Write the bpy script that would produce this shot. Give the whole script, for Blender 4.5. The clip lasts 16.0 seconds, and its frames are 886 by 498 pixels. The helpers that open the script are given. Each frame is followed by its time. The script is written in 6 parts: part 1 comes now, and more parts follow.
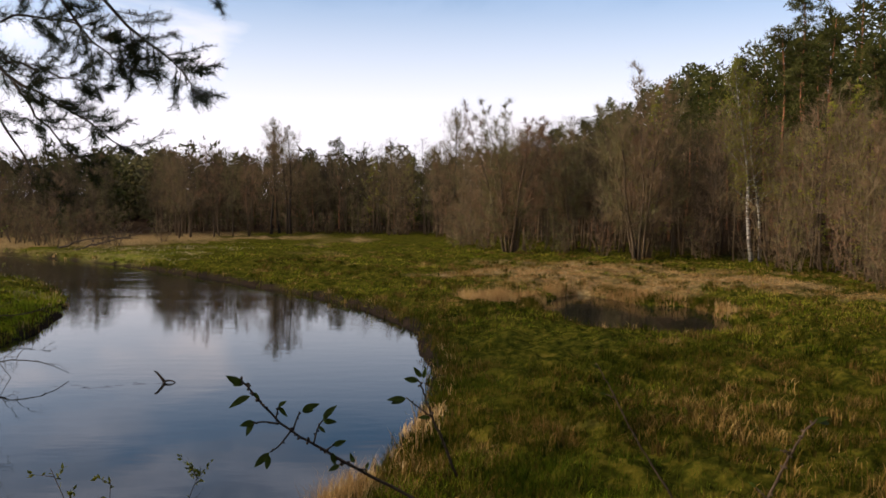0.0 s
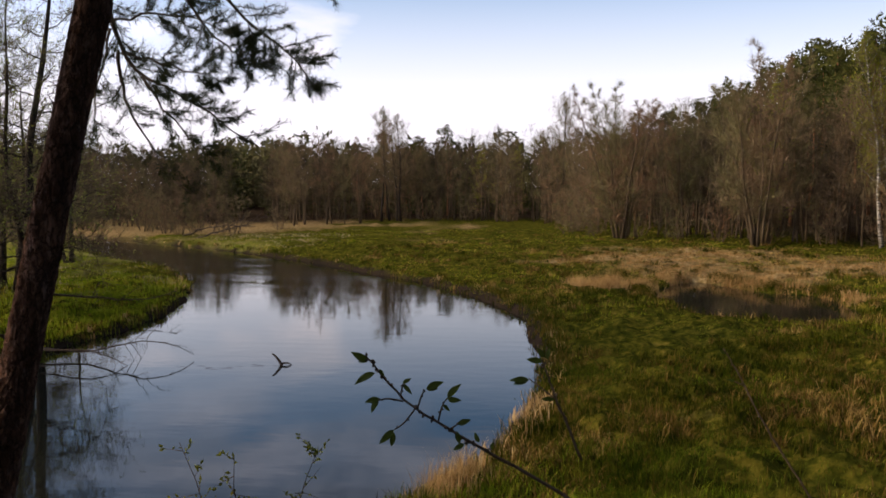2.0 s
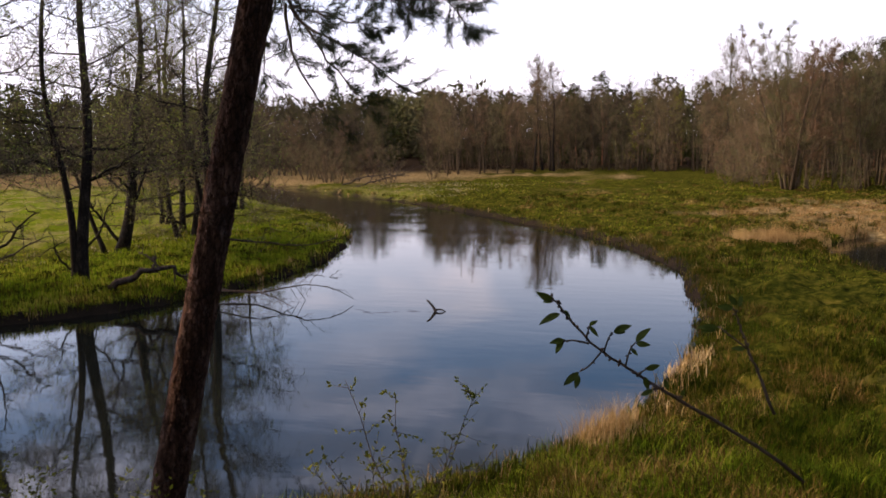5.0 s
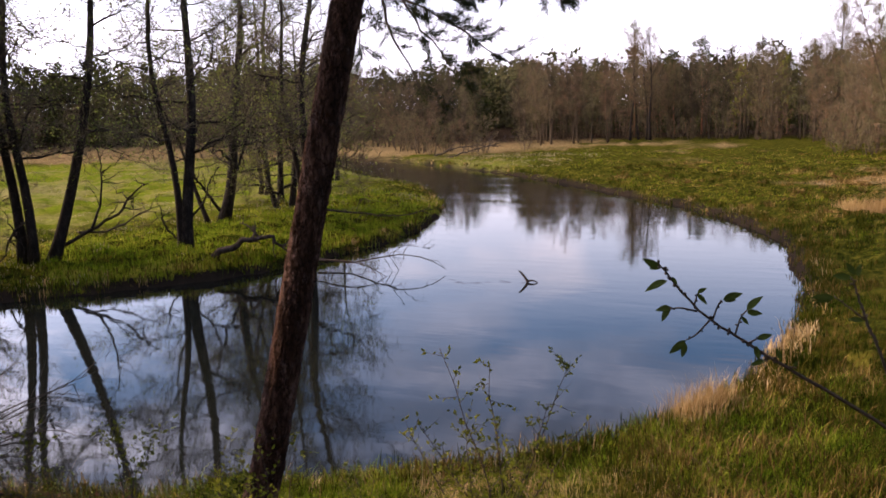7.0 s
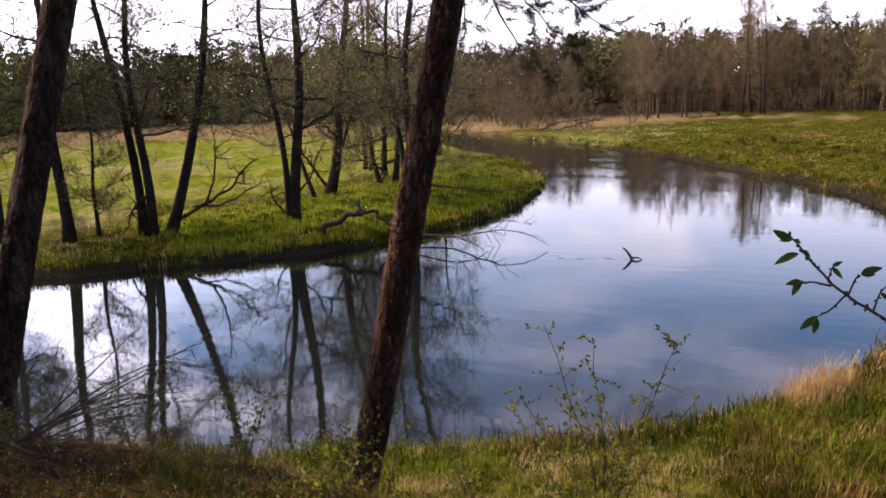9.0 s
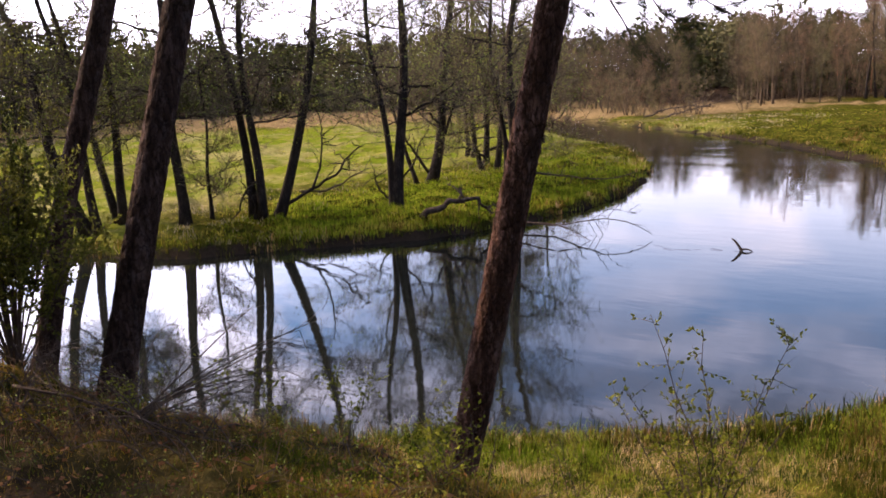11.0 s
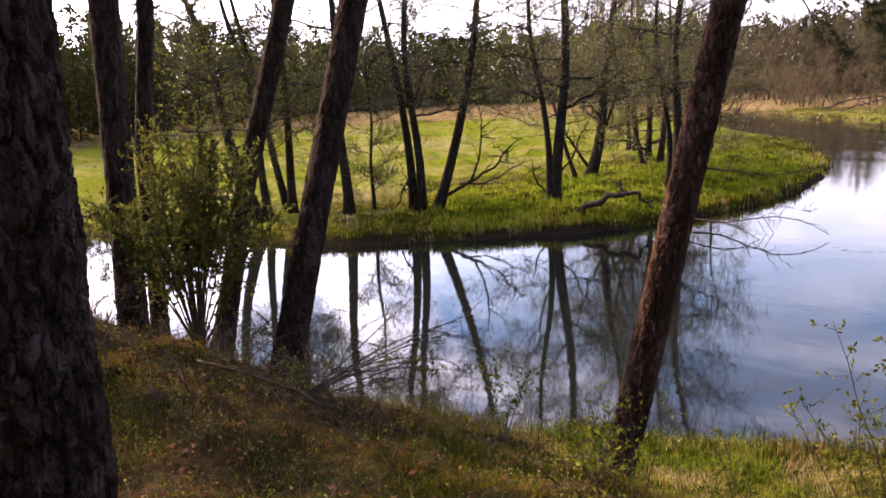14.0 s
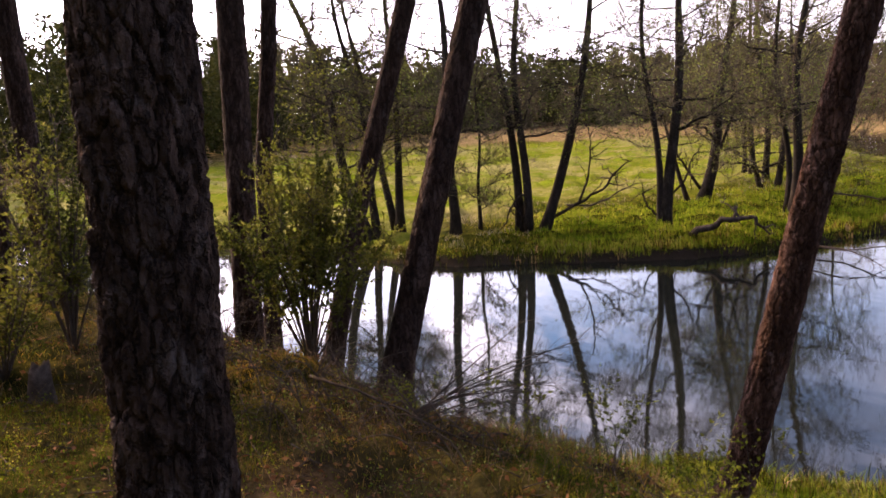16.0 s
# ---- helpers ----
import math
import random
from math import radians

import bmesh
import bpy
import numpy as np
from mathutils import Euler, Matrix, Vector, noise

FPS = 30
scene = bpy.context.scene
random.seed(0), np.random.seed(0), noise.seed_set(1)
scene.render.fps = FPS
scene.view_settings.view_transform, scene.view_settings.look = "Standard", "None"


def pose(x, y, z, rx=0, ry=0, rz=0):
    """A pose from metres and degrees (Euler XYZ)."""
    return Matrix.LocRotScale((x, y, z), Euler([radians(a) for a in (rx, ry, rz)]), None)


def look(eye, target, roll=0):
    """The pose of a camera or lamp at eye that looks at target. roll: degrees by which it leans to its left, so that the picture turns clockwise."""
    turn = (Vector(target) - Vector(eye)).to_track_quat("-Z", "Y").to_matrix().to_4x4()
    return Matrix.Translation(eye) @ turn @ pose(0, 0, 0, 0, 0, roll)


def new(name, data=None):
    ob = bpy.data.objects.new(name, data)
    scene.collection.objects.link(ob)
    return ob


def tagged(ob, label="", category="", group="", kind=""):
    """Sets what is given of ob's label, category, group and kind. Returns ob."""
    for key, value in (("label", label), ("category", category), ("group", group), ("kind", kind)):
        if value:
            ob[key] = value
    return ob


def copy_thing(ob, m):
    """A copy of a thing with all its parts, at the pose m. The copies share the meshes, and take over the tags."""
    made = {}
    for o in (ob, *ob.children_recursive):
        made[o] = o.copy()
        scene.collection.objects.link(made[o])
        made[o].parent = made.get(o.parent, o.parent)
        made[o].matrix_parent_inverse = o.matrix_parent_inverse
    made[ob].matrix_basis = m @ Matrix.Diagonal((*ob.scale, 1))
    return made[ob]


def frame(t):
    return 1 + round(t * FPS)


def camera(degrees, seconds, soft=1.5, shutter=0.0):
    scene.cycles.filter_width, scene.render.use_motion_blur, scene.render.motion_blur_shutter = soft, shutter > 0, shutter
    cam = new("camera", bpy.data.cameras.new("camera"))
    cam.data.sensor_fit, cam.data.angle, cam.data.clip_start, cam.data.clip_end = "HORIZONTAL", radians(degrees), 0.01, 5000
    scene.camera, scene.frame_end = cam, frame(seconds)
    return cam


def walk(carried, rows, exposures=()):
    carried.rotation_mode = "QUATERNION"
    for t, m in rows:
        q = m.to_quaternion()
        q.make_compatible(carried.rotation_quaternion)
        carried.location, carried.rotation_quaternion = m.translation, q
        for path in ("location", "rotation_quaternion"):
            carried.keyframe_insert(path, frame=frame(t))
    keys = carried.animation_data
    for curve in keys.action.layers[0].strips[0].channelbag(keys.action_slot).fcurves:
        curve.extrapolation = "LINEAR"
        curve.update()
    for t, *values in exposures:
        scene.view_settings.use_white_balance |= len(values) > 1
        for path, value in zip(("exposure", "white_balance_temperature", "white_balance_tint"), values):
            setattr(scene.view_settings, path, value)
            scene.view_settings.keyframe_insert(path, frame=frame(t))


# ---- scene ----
cam = camera(56.75, 16.0, soft=1.7)
PATH = [
    (0.0, 0.000, 0.000, 5.000, 86.97, -0.18, -0.97),
    (0.5, -0.005, 0.005, 4.997, 86.86, -0.03, 0.84),
    (1.0, -0.009, 0.009, 4.994, 86.64, 0.10, 2.75),
    (1.5, -0.014, 0.014, 4.991, 86.39, 0.25, 4.65),
    (2.0, -0.018, 0.019, 4.988, 86.06, 0.41, 6.55),
    (2.5, -0.026, 0.022, 4.985, 85.57, 0.47, 8.32),
    (3.0, -0.033, 0.024, 4.983, 84.98, 0.51, 10.09),
    (3.5, -0.040, 0.027, 4.981, 84.37, 0.55, 11.89),
    (4.0, -0.048, 0.030, 4.979, 83.79, 0.60, 13.68),
    (6.5, -0.061, 0.023, 4.971, 81.18, 1.16, 21.99),
    (7.0, -0.066, 0.022, 4.970, 80.75, 1.38, 23.53),
    (7.5, -0.070, 0.020, 4.968, 80.30, 1.48, 25.17),
    (8.0, -0.074, 0.018, 4.967, 79.87, 1.71, 26.95),
    (8.5, -0.078, 0.016, 4.966, 79.56, 1.91, 28.76),
    (9.0, -0.082, 0.015, 4.964, 79.25, 2.04, 30.57),
    (11.5, -0.107, 0.006, 4.959, 78.52, 2.46, 39.36),
    (12.0, -0.113, 0.002, 4.959, 78.36, 2.49, 41.07),
    (12.5, -0.119, -0.003, 4.960, 78.25, 2.55, 42.80),
    (13.0, -0.125, -0.007, 4.960, 78.30, 2.64, 44.66),
    (13.5, -0.130, -0.012, 4.963, 78.46, 2.80, 46.60),
    (14.0, -0.134, -0.017, 4.965, 78.66, 2.98, 48.53),
    (14.5, -0.138, -0.022, 4.967, 78.93, 3.07, 50.46),
    (15.0, -0.140, -0.031, 4.974, 79.30, 3.13, 52.35),
    (15.5, -0.142, -0.041, 4.982, 79.74, 3.16, 54.22),
    (16.0, -0.144, -0.050, 4.989, 80.45, 3.06, 55.95),
]
EXPOSURES = [(0.0, -0.12, 6650, 9), (2.0, -0.08, 6650, 10), (4.0, 0.1, 6600, 13), (6.5, 0.5, 6380, 19), (9.0, 0.88, 6280, 21), (11.5, 1.16, 6320, 22), (13.5, 1.36, 6450, 23), (16.0, 1.17, 6700, 24)]
walk(cam, [(t, pose(x, y, z, rx, ry, rz)) for t, x, y, z, rx, ry, rz in PATH], EXPOSURES)

# ---- sky and sun ----
SUN_YAW, SUN_UP = 102.0, 26.0          # degrees to the left of +y, degrees above the horizon
sky_world = bpy.data.worlds.new("sky")
scene.world = sky_world
sky_world.use_nodes = True
wt = sky_world.node_tree
wt.nodes.clear()


def wn(kind, **kw):
    n = wt.nodes.new(kind)
    for k, v in kw.items():
        n.inputs[k].default_value = v
    return n


sky = wt.nodes.new("ShaderNodeTexSky")
sky.sky_type, sky.sun_disc = "NISHITA", False
sky.sun_elevation, sky.sun_rotation = radians(SUN_UP), radians(-SUN_YAW)
sky.air_density, sky.dust_density, sky.ozone_density = 1.1, 0.25, 2.5
coord = wt.nodes.new("ShaderNodeTexCoord")
split = wt.nodes.new("ShaderNodeSeparateXYZ")
wt.links.new(coord.outputs["Generated"], split.inputs[0])
up = wt.nodes.new("ShaderNodeMath")
up.operation = "MAXIMUM"
wt.links.new(split.outputs["Z"], up.inputs[0])
up.inputs[1].default_value = 0.0
lift = wt.nodes.new("ShaderNodeMath")
lift.operation = "ADD"
wt.links.new(up.outputs[0], lift.inputs[0])
lift.inputs[1].default_value = 0.22
flat = wt.nodes.new("ShaderNodeVectorMath")
flat.operation = "DIVIDE"
wt.links.new(coord.outputs["Generated"], flat.inputs[0])
wt.links.new(lift.outputs[0], flat.inputs[1])
cloud = wn("ShaderNodeTexNoise", Scale=1.1, Detail=7.0, Roughness=0.55, Distortion=0.35)
wt.links.new(flat.outputs[0], cloud.inputs["Vector"])
ramp = wt.nodes.new("ShaderNodeValToRGB")
ramp.color_ramp.elements[0].position, ramp.color_ramp.elements[1].position = 0.42, 0.78
wt.links.new(cloud.outputs[0], ramp.inputs[0])
# low sky: thicker veil towards the horizon
veil = wt.nodes.new("ShaderNodeMapRange")
veil.inputs["From Min"].default_value, veil.inputs["From Max"].default_value = 0.10, 0.30
veil.inputs["To Min"].default_value, veil.inputs["To Max"].default_value = 0.96, 0.0
wt.links.new(up.outputs[0], veil.inputs["Value"])
cover = wt.nodes.new("ShaderNodeMath")
cover.operation = "MAXIMUM"
wt.links.new(ramp.outputs["Color"], cover.inputs[0])
wt.links.new(veil.outputs[0], cover.inputs[1])
sky_scaled = wt.nodes.new("ShaderNodeVectorMath")
sky_scaled.operation = "SCALE"
sky_scaled.inputs["Scale"].default_value = 0.135
deep_blue = wt.nodes.new("ShaderNodeVectorMath")
deep_blue.operation = "MULTIPLY"
deep_blue.inputs[1].default_value = (0.42, 0.92, 1.25)
wt.links.new(sky.outputs[0], deep_blue.inputs[0])
wt.links.new(deep_blue.outputs[0], sky_scaled.inputs[0])
cloud_mix = wt.nodes.new("ShaderNodeMix")
cloud_mix.data_type = "RGBA"
near_sun = wt.nodes.new("ShaderNodeMath")
near_sun.operation = "MAXIMUM"
wt.links.new(cover.outputs[0], near_sun.inputs[0])
wt.links.new(near_sun.outputs[0], cloud_mix.inputs["Factor"])
wt.links.new(sky_scaled.outputs[0], cloud_mix.inputs["A"])
# thin cloud glows round the sun
sun_dir = Vector((-math.sin(radians(SUN_YAW)) * math.cos(radians(SUN_UP)), math.cos(radians(SUN_YAW)) * math.cos(radians(SUN_UP)), math.sin(radians(SUN_UP))))
towards = wt.nodes.new("ShaderNodeVectorMath")
towards.operation = "DOT_PRODUCT"
wt.links.new(coord.outputs["Generated"], towards.inputs[0])
towards.inputs[1].default_value = sun_dir
ahead = wt.nodes.new("ShaderNodeMath")
ahead.operation = "MAXIMUM"
wt.links.new(towards.outputs["Value"], ahead.inputs[0])
ahead.inputs[1].default_value = 0.0
lobe = wt.nodes.new("ShaderNodeMath")
lobe.operation = "POWER"
wt.links.new(ahead.outputs[0], lobe.inputs[0])
lobe.inputs[1].default_value = 3.0
glow = wt.nodes.new("ShaderNodeMath")
glow.operation = "MULTIPLY_ADD"
wt.links.new(lobe.outputs[0], glow.inputs[0])
glow.inputs[1].default_value, glow.inputs[2].default_value = 5.0, 1.05
billow = wn("ShaderNodeTexNoise", Scale=3.2, Detail=6.0, Roughness=0.6, Distortion=0.5)
wt.links.new(flat.outputs[0], billow.inputs["Vector"])
shade_of = wt.nodes.new("ShaderNodeMapRange")
shade_of.inputs["From Min"].default_value, shade_of.inputs["From Max"].default_value = 0.41, 0.60
shade_of.inputs["To Min"].default_value, shade_of.inputs["To Max"].default_value = 0.22, 1.7
wt.links.new(billow.outputs[0], shade_of.inputs["Value"])
high = wt.nodes.new("ShaderNodeMapRange")
high.inputs["From Min"].default_value, high.inputs["From Max"].default_value = 0.22, 0.42
wt.links.new(up.outputs[0], high.inputs["Value"])
evened = wt.nodes.new("ShaderNodeMix")
wt.links.new(high.outputs[0], evened.inputs["Factor"])
evened.inputs["A"].default_value = 1.0
wt.links.new(shade_of.outputs[0], evened.inputs["B"])
billowed = wt.nodes.new("ShaderNodeMath")
billowed.operation = "MULTIPLY"
wt.links.new(glow.outputs[0], billowed.inputs[0])
wt.links.new(evened.outputs["Result"], billowed.inputs[1])
lit_cloud = wt.nodes.new("ShaderNodeVectorMath")
lit_cloud.operation = "SCALE"
lit_cloud.inputs[0].default_value = (1.20, 1.14, 1.25)
wt.links.new(billowed.outputs[0], lit_cloud.inputs["Scale"])
wt.links.new(lit_cloud.outputs[0], cloud_mix.inputs["B"])
haze = wt.nodes.new("ShaderNodeMath")
haze.operation, haze.use_clamp = "MULTIPLY", True
wt.links.new(lobe.outputs[0], haze.inputs[0])
haze.inputs[1].default_value = 2.2
holes = wt.nodes.new("ShaderNodeMapRange")
holes.inputs["From Min"].default_value, holes.inputs["From Max"].default_value = 0.40, 0.60
holes.inputs["To Min"].default_value = 0.12
wt.links.new(billow.outputs[0], holes.inputs["Value"])
broken = wt.nodes.new("ShaderNodeMath")
broken.operation = "MULTIPLY"
wt.links.new(haze.outputs[0], broken.inputs[0])
wt.links.new(holes.outputs[0], broken.inputs[1])
wt.links.new(broken.outputs[0], near_sun.inputs[1])
back = wn("ShaderNodeBackground", Strength=1.0)
wt.links.new(cloud_mix.outputs["Result"], back.inputs["Color"])
wout = wt.nodes.new("ShaderNodeOutputWorld")
wt.links.new(back.outputs[0], wout.inputs[0])

sun_data = bpy.data.lights.new("sun", "SUN")
sun_data.energy, sun_data.angle, sun_data.color = 5.0, radians(1.0), (1.0, 0.76, 0.48)
sun = new("sun", sun_data)
sun_way = Vector((-math.sin(radians(SUN_YAW)) * math.cos(radians(SUN_UP)), math.cos(radians(SUN_YAW)) * math.cos(radians(SUN_UP)), math.sin(radians(SUN_UP))))
sun.matrix_world = look(sun_way * 200, (0, 0, 0))

# ---- materials ----


def material(name, rough=0.8, spec=0.3):
    m = bpy.data.materials.new(name)
    m.use_nodes = True
    b = m.node_tree.nodes["Principled BSDF"]
    b.inputs["Roughness"].default_value = rough
    b.inputs["Specular IOR Level"].default_value = spec
    return m, m.node_tree, b


def node(t, kind, links=(), **values):
    n = t.nodes.new(kind)
    for k, v in values.items():
        n.inputs[k.replace("_", " ")].default_value = v
    for src, dst in links:
        t.links.new(src, n.inputs[dst])
    return n


def ramp_node(t, src, stops):
    r = t.nodes.new("ShaderNodeValToRGB")
    e = r.color_ramp.elements
    while len(e) < len(stops):
        e.new(0.5)
    for el, (p, c) in zip(e, stops):
        el.position, el.color = p, (*c, 1)
    t.links.new(src, r.inputs[0])
    return r.outputs["Color"]


def mixc(t, fac, a, b):
    n = t.nodes.new("ShaderNodeMix")
    n.data_type = "RGBA"
    for v, i in ((fac, "Factor"), (a, "A"), (b, "B")):
        if isinstance(v, (int, float)):
            n.inputs[i].default_value = v
        elif isinstance(v, tuple):
            n.inputs[i].default_value = (*v, 1)
        else:
            t.links.new(v, n.inputs[i])
    return n.outputs["Result"]


def mth(t, op, a, b=0.0):
    n = t.nodes.new("ShaderNodeMath")
    n.operation = op
    for v, i in ((a, 0), (b, 1)):
        if isinstance(v, (int, float)):
            n.inputs[i].default_value = v
        else:
            t.links.new(v, n.inputs[i])
    return n.outputs[0]


def noise_node(t, vec, scale, detail=4.0, rough=0.55, stretch=None):
    if stretch:
        mp = t.nodes.new("ShaderNodeMapping")
        mp.inputs["Scale"].default_value = stretch
        t.links.new(vec, mp.inputs["Vector"])
        vec = mp.outputs[0]
    n = node(t, "ShaderNodeTexNoise", [(vec, "Vector")], Scale=scale, Detail=detail, Roughness=rough)
    return n.outputs[0]


def bump(t, b, h, strength, dist):
    n = node(t, "ShaderNodeBump", [(h, "Height")], Strength=strength, Distance=dist)
    t.links.new(n.outputs[0], b.inputs["Normal"])


def place(t):
    return t.nodes.new("ShaderNodeTexCoord").outputs["Object"]


def island(t):
    return t.nodes.new("ShaderNodeNewGeometry").outputs["Random Per Island"]


def own(t):
    return t.nodes.new("ShaderNodeObjectInfo").outputs["Random"]


def blades_mat(name, stops, rough=0.55, through_light=0.3, spec=0.25):
    """Leaves and blades: one shade a blade, a little light passing through."""
    m, t, b = material(name, rough, spec * 0.05)
    big = noise_node(t, place(t), 0.35, 2.0)
    mid_ = noise_node(t, place(t), 1.4, 3.0)
    f = mth(t, "ADD", mth(t, "MULTIPLY", island(t), 0.5), mth(t, "ADD", mth(t, "MULTIPLY", mth(t, "SUBTRACT", big, 0.5), 1.3), mth(t, "MULTIPLY", mid_, 0.55)))
    f = mth(t, "ADD", f, mth(t, "MULTIPLY", mth(t, "SUBTRACT", noise_node(t, place(t), 4.5, 2.0), 0.5), 1.1))
    c = ramp_node(t, f, stops)
    t.links.new(c, b.inputs["Base Color"])
    if through_light:
        tr = t.nodes.new("ShaderNodeBsdfTranslucent")
        t.links.new(c, tr.inputs["Color"])
        mx = t.nodes.new("ShaderNodeMixShader")
        mx.inputs[0].default_value = through_light
        t.links.new(b.outputs[0], mx.inputs[1])
        t.links.new(tr.outputs[0], mx.inputs[2])
        t.links.new(mx.outputs[0], t.nodes["Material Output"].inputs["Surface"])
    return m


def bark_mat(name, dark, mid, light, scale, stretch, depth, rough=0.9):
    m, t, b = material(name, rough, 0.03)
    p = place(t)
    n1 = noise_node(t, p, scale, 6.0, 0.6, stretch)
    n2 = noise_node(t, p, scale * 4, 3.0, 0.6, stretch)
    c = ramp_node(t, mth(t, "ADD", mth(t, "MULTIPLY", n1, 0.7), mth(t, "MULTIPLY", n2, 0.3)), [(0.3, dark), (0.5, mid), (0.72, light)])
    c = mixc(t, mth(t, "MULTIPLY", own(t), 0.35), c, mid)
    t.links.new(c, b.inputs["Base Color"])
    relief = mth(t, "ADD", n1, mth(t, "MULTIPLY", n2, 0.5))
    if name == "pine_bark":
        wob = node(t, "ShaderNodeTexNoise", [(p, "Vector")], Scale=9.0, Detail=5.0, Roughness=0.7)
        shift = t.nodes.new("ShaderNodeVectorMath")
        shift.operation = "MULTIPLY_ADD"
        t.links.new(wob.outputs["Color"], shift.inputs[0])
        shift.inputs[1].default_value = (0.10, 0.10, 0.16)
        t.links.new(p, shift.inputs[2])
        mp = t.nodes.new("ShaderNodeMapping")
        mp.inputs["Scale"].default_value = (1, 1, 0.27)
        t.links.new(shift.outputs[0], mp.inputs["Vector"])
        edges = t.nodes.new("ShaderNodeTexVoronoi")
        edges.feature = "DISTANCE_TO_EDGE"
        edges.inputs["Scale"].default_value = 26.0
        t.links.new(mp.outputs[0], edges.inputs["Vector"])
        flakes = node(t, "ShaderNodeTexVoronoi", [(mp.outputs[0], "Vector")], Scale=70.0)
        grey = noise_node(t, p, 14.0, 5.0, 0.7, (1, 1, 0.45))
        c = mixc(t, ramp_node(t, grey, [(0.54, (0, 0, 0)), (0.74, (0.6, 0.6, 0.6))]), c, tuple(0.55 * v + 0.45 * sum(light) / 3 for v in light))
        plates = ramp_node(t, edges.outputs["Distance"], [(0.0, (0.3, 0.3, 0.3)), (0.09, (1, 1, 1))])
        c = mixc(t, plates, (0.010, 0.007, 0.006), c)
        t.links.new(c, b.inputs["Base Color"])
        relief = mth(t, "ADD", mth(t, "MULTIPLY", plates, 0.8), mth(t, "ADD", mth(t, "MULTIPLY", relief, 0.6), mth(t, "MULTIPLY", flakes.outputs["Distance"], 0.5)))
    bump(t, b, relief, 0.9, depth)
    if name == "twig_bark":
        hue = ramp_node(t, own(t), [(0.0, (1.0, 0.80, 0.72)), (0.35, (0.95, 0.93, 0.85)), (0.6, (0.75, 0.95, 0.6)), (1.0, (1.0, 0.98, 0.9))])
        mul = t.nodes.new("ShaderNodeMix")
        mul.data_type, mul.blend_type = "RGBA", "MULTIPLY"
        mul.inputs["Factor"].default_value = 1.0
        t.links.new(c, mul.inputs["A"])
        t.links.new(hue, mul.inputs["B"])
        t.links.new(mul.outputs["Result"], b.inputs["Base Color"])
    return m


PINE_BARK = bark_mat("pine_bark", (0.009, 0.006, 0.0045), (0.042, 0.026, 0.019), (0.15, 0.098, 0.075), 9.0, (1, 1, 0.3), 0.02)
# reddish copy of PINE_BARK, lightened: sun on the leaning trunk put into the colour
LEAN_LIT_BARK = bark_mat("pine_bark", (0.0143, 0.0078, 0.0059), (0.0676, 0.0364, 0.0247), (0.234, 0.13, 0.091), 9.0, (1, 1, 0.3), 0.02)
PINE_BARK_UP = bark_mat("pine_bark_upper", (0.07, 0.03, 0.015), (0.19, 0.085, 0.042), (0.30, 0.15, 0.08), 4.0, (1, 1, 0.35), 0.015)
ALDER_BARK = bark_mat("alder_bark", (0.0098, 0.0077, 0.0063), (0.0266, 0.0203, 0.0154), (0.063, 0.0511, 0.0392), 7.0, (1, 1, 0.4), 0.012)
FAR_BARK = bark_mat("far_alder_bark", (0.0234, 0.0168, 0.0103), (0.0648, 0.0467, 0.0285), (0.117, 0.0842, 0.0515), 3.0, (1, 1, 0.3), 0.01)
ALDER_TWIG = bark_mat("alder_twigs", (0.052, 0.0403, 0.0234), (0.1105, 0.0871, 0.052), (0.195, 0.156, 0.0975), 3.0, (1, 1, 1), 0.002)
# twig brown darkened: shade between the crowns put into the colour
SHADED_TWIG = bark_mat("shade_darkened_twigs", (0.0184, 0.0136, 0.0085), (0.0385, 0.0285, 0.0177), (0.067, 0.0496, 0.0308), 2.0, (1, 1, 1), 0.002)
TWIG = bark_mat("twig_bark", (0.058, 0.0418, 0.0255), (0.1269, 0.0914, 0.0558), (0.2265, 0.1631, 0.0997), 2.0, (1, 1, 1), 0.002)
DARK_TWIG = bark_mat("dark_twig_bark", (0.0252, 0.0185, 0.0134), (0.063, 0.0462, 0.0336), (0.126, 0.0924, 0.0672), 6.0, (1, 1, 1), 0.002)
DRY_STALK = bark_mat("dry_stalk", (0.04, 0.024, 0.012), (0.11, 0.068, 0.034), (0.22, 0.145, 0.08), 5.0, (1, 1, 1), 0.001)
DEAD_WOOD = bark_mat("dead_wood", (0.014, 0.01, 0.008), (0.045, 0.033, 0.025), (0.12, 0.095, 0.075), 8.0, (1, 1, 1), 0.006)

BIRCH_BARK, bt, bb = material("birch_bark", 0.75, 0.3)
bp = place(bt)
bl = noise_node(bt, bp, 5.0, 4.0, 0.6, (0.4, 0.4, 1.6))
bt.links.new(ramp_node(bt, bl, [(0.44, (0.035, 0.03, 0.025)), (0.54, (0.25, 0.225, 0.19)), (0.8, (0.42, 0.39, 0.34))]), bb.inputs["Base Color"])

GRASS = blades_mat("grass_blades", [(0.12, (0.009, 0.0135, 0.0009)), (0.4, (0.027, 0.0333, 0.0027)), (0.6, (0.0495, 0.0468, 0.0045)), (0.8, (0.09, 0.0594, 0.0126)), (1.0, (0.153, 0.09, 0.027))], 0.6, 0.35, 0.12)
SEDGE = blades_mat("brown_sedge", [(0.12, (0.0391, 0.02295, 0.00595)), (0.5, (0.1148, 0.0714, 0.0187)), (0.8, (0.1955, 0.1249, 0.0374)), (1.0, (0.2975, 0.204, 0.07225))], 0.65, 0.2, 0.1)
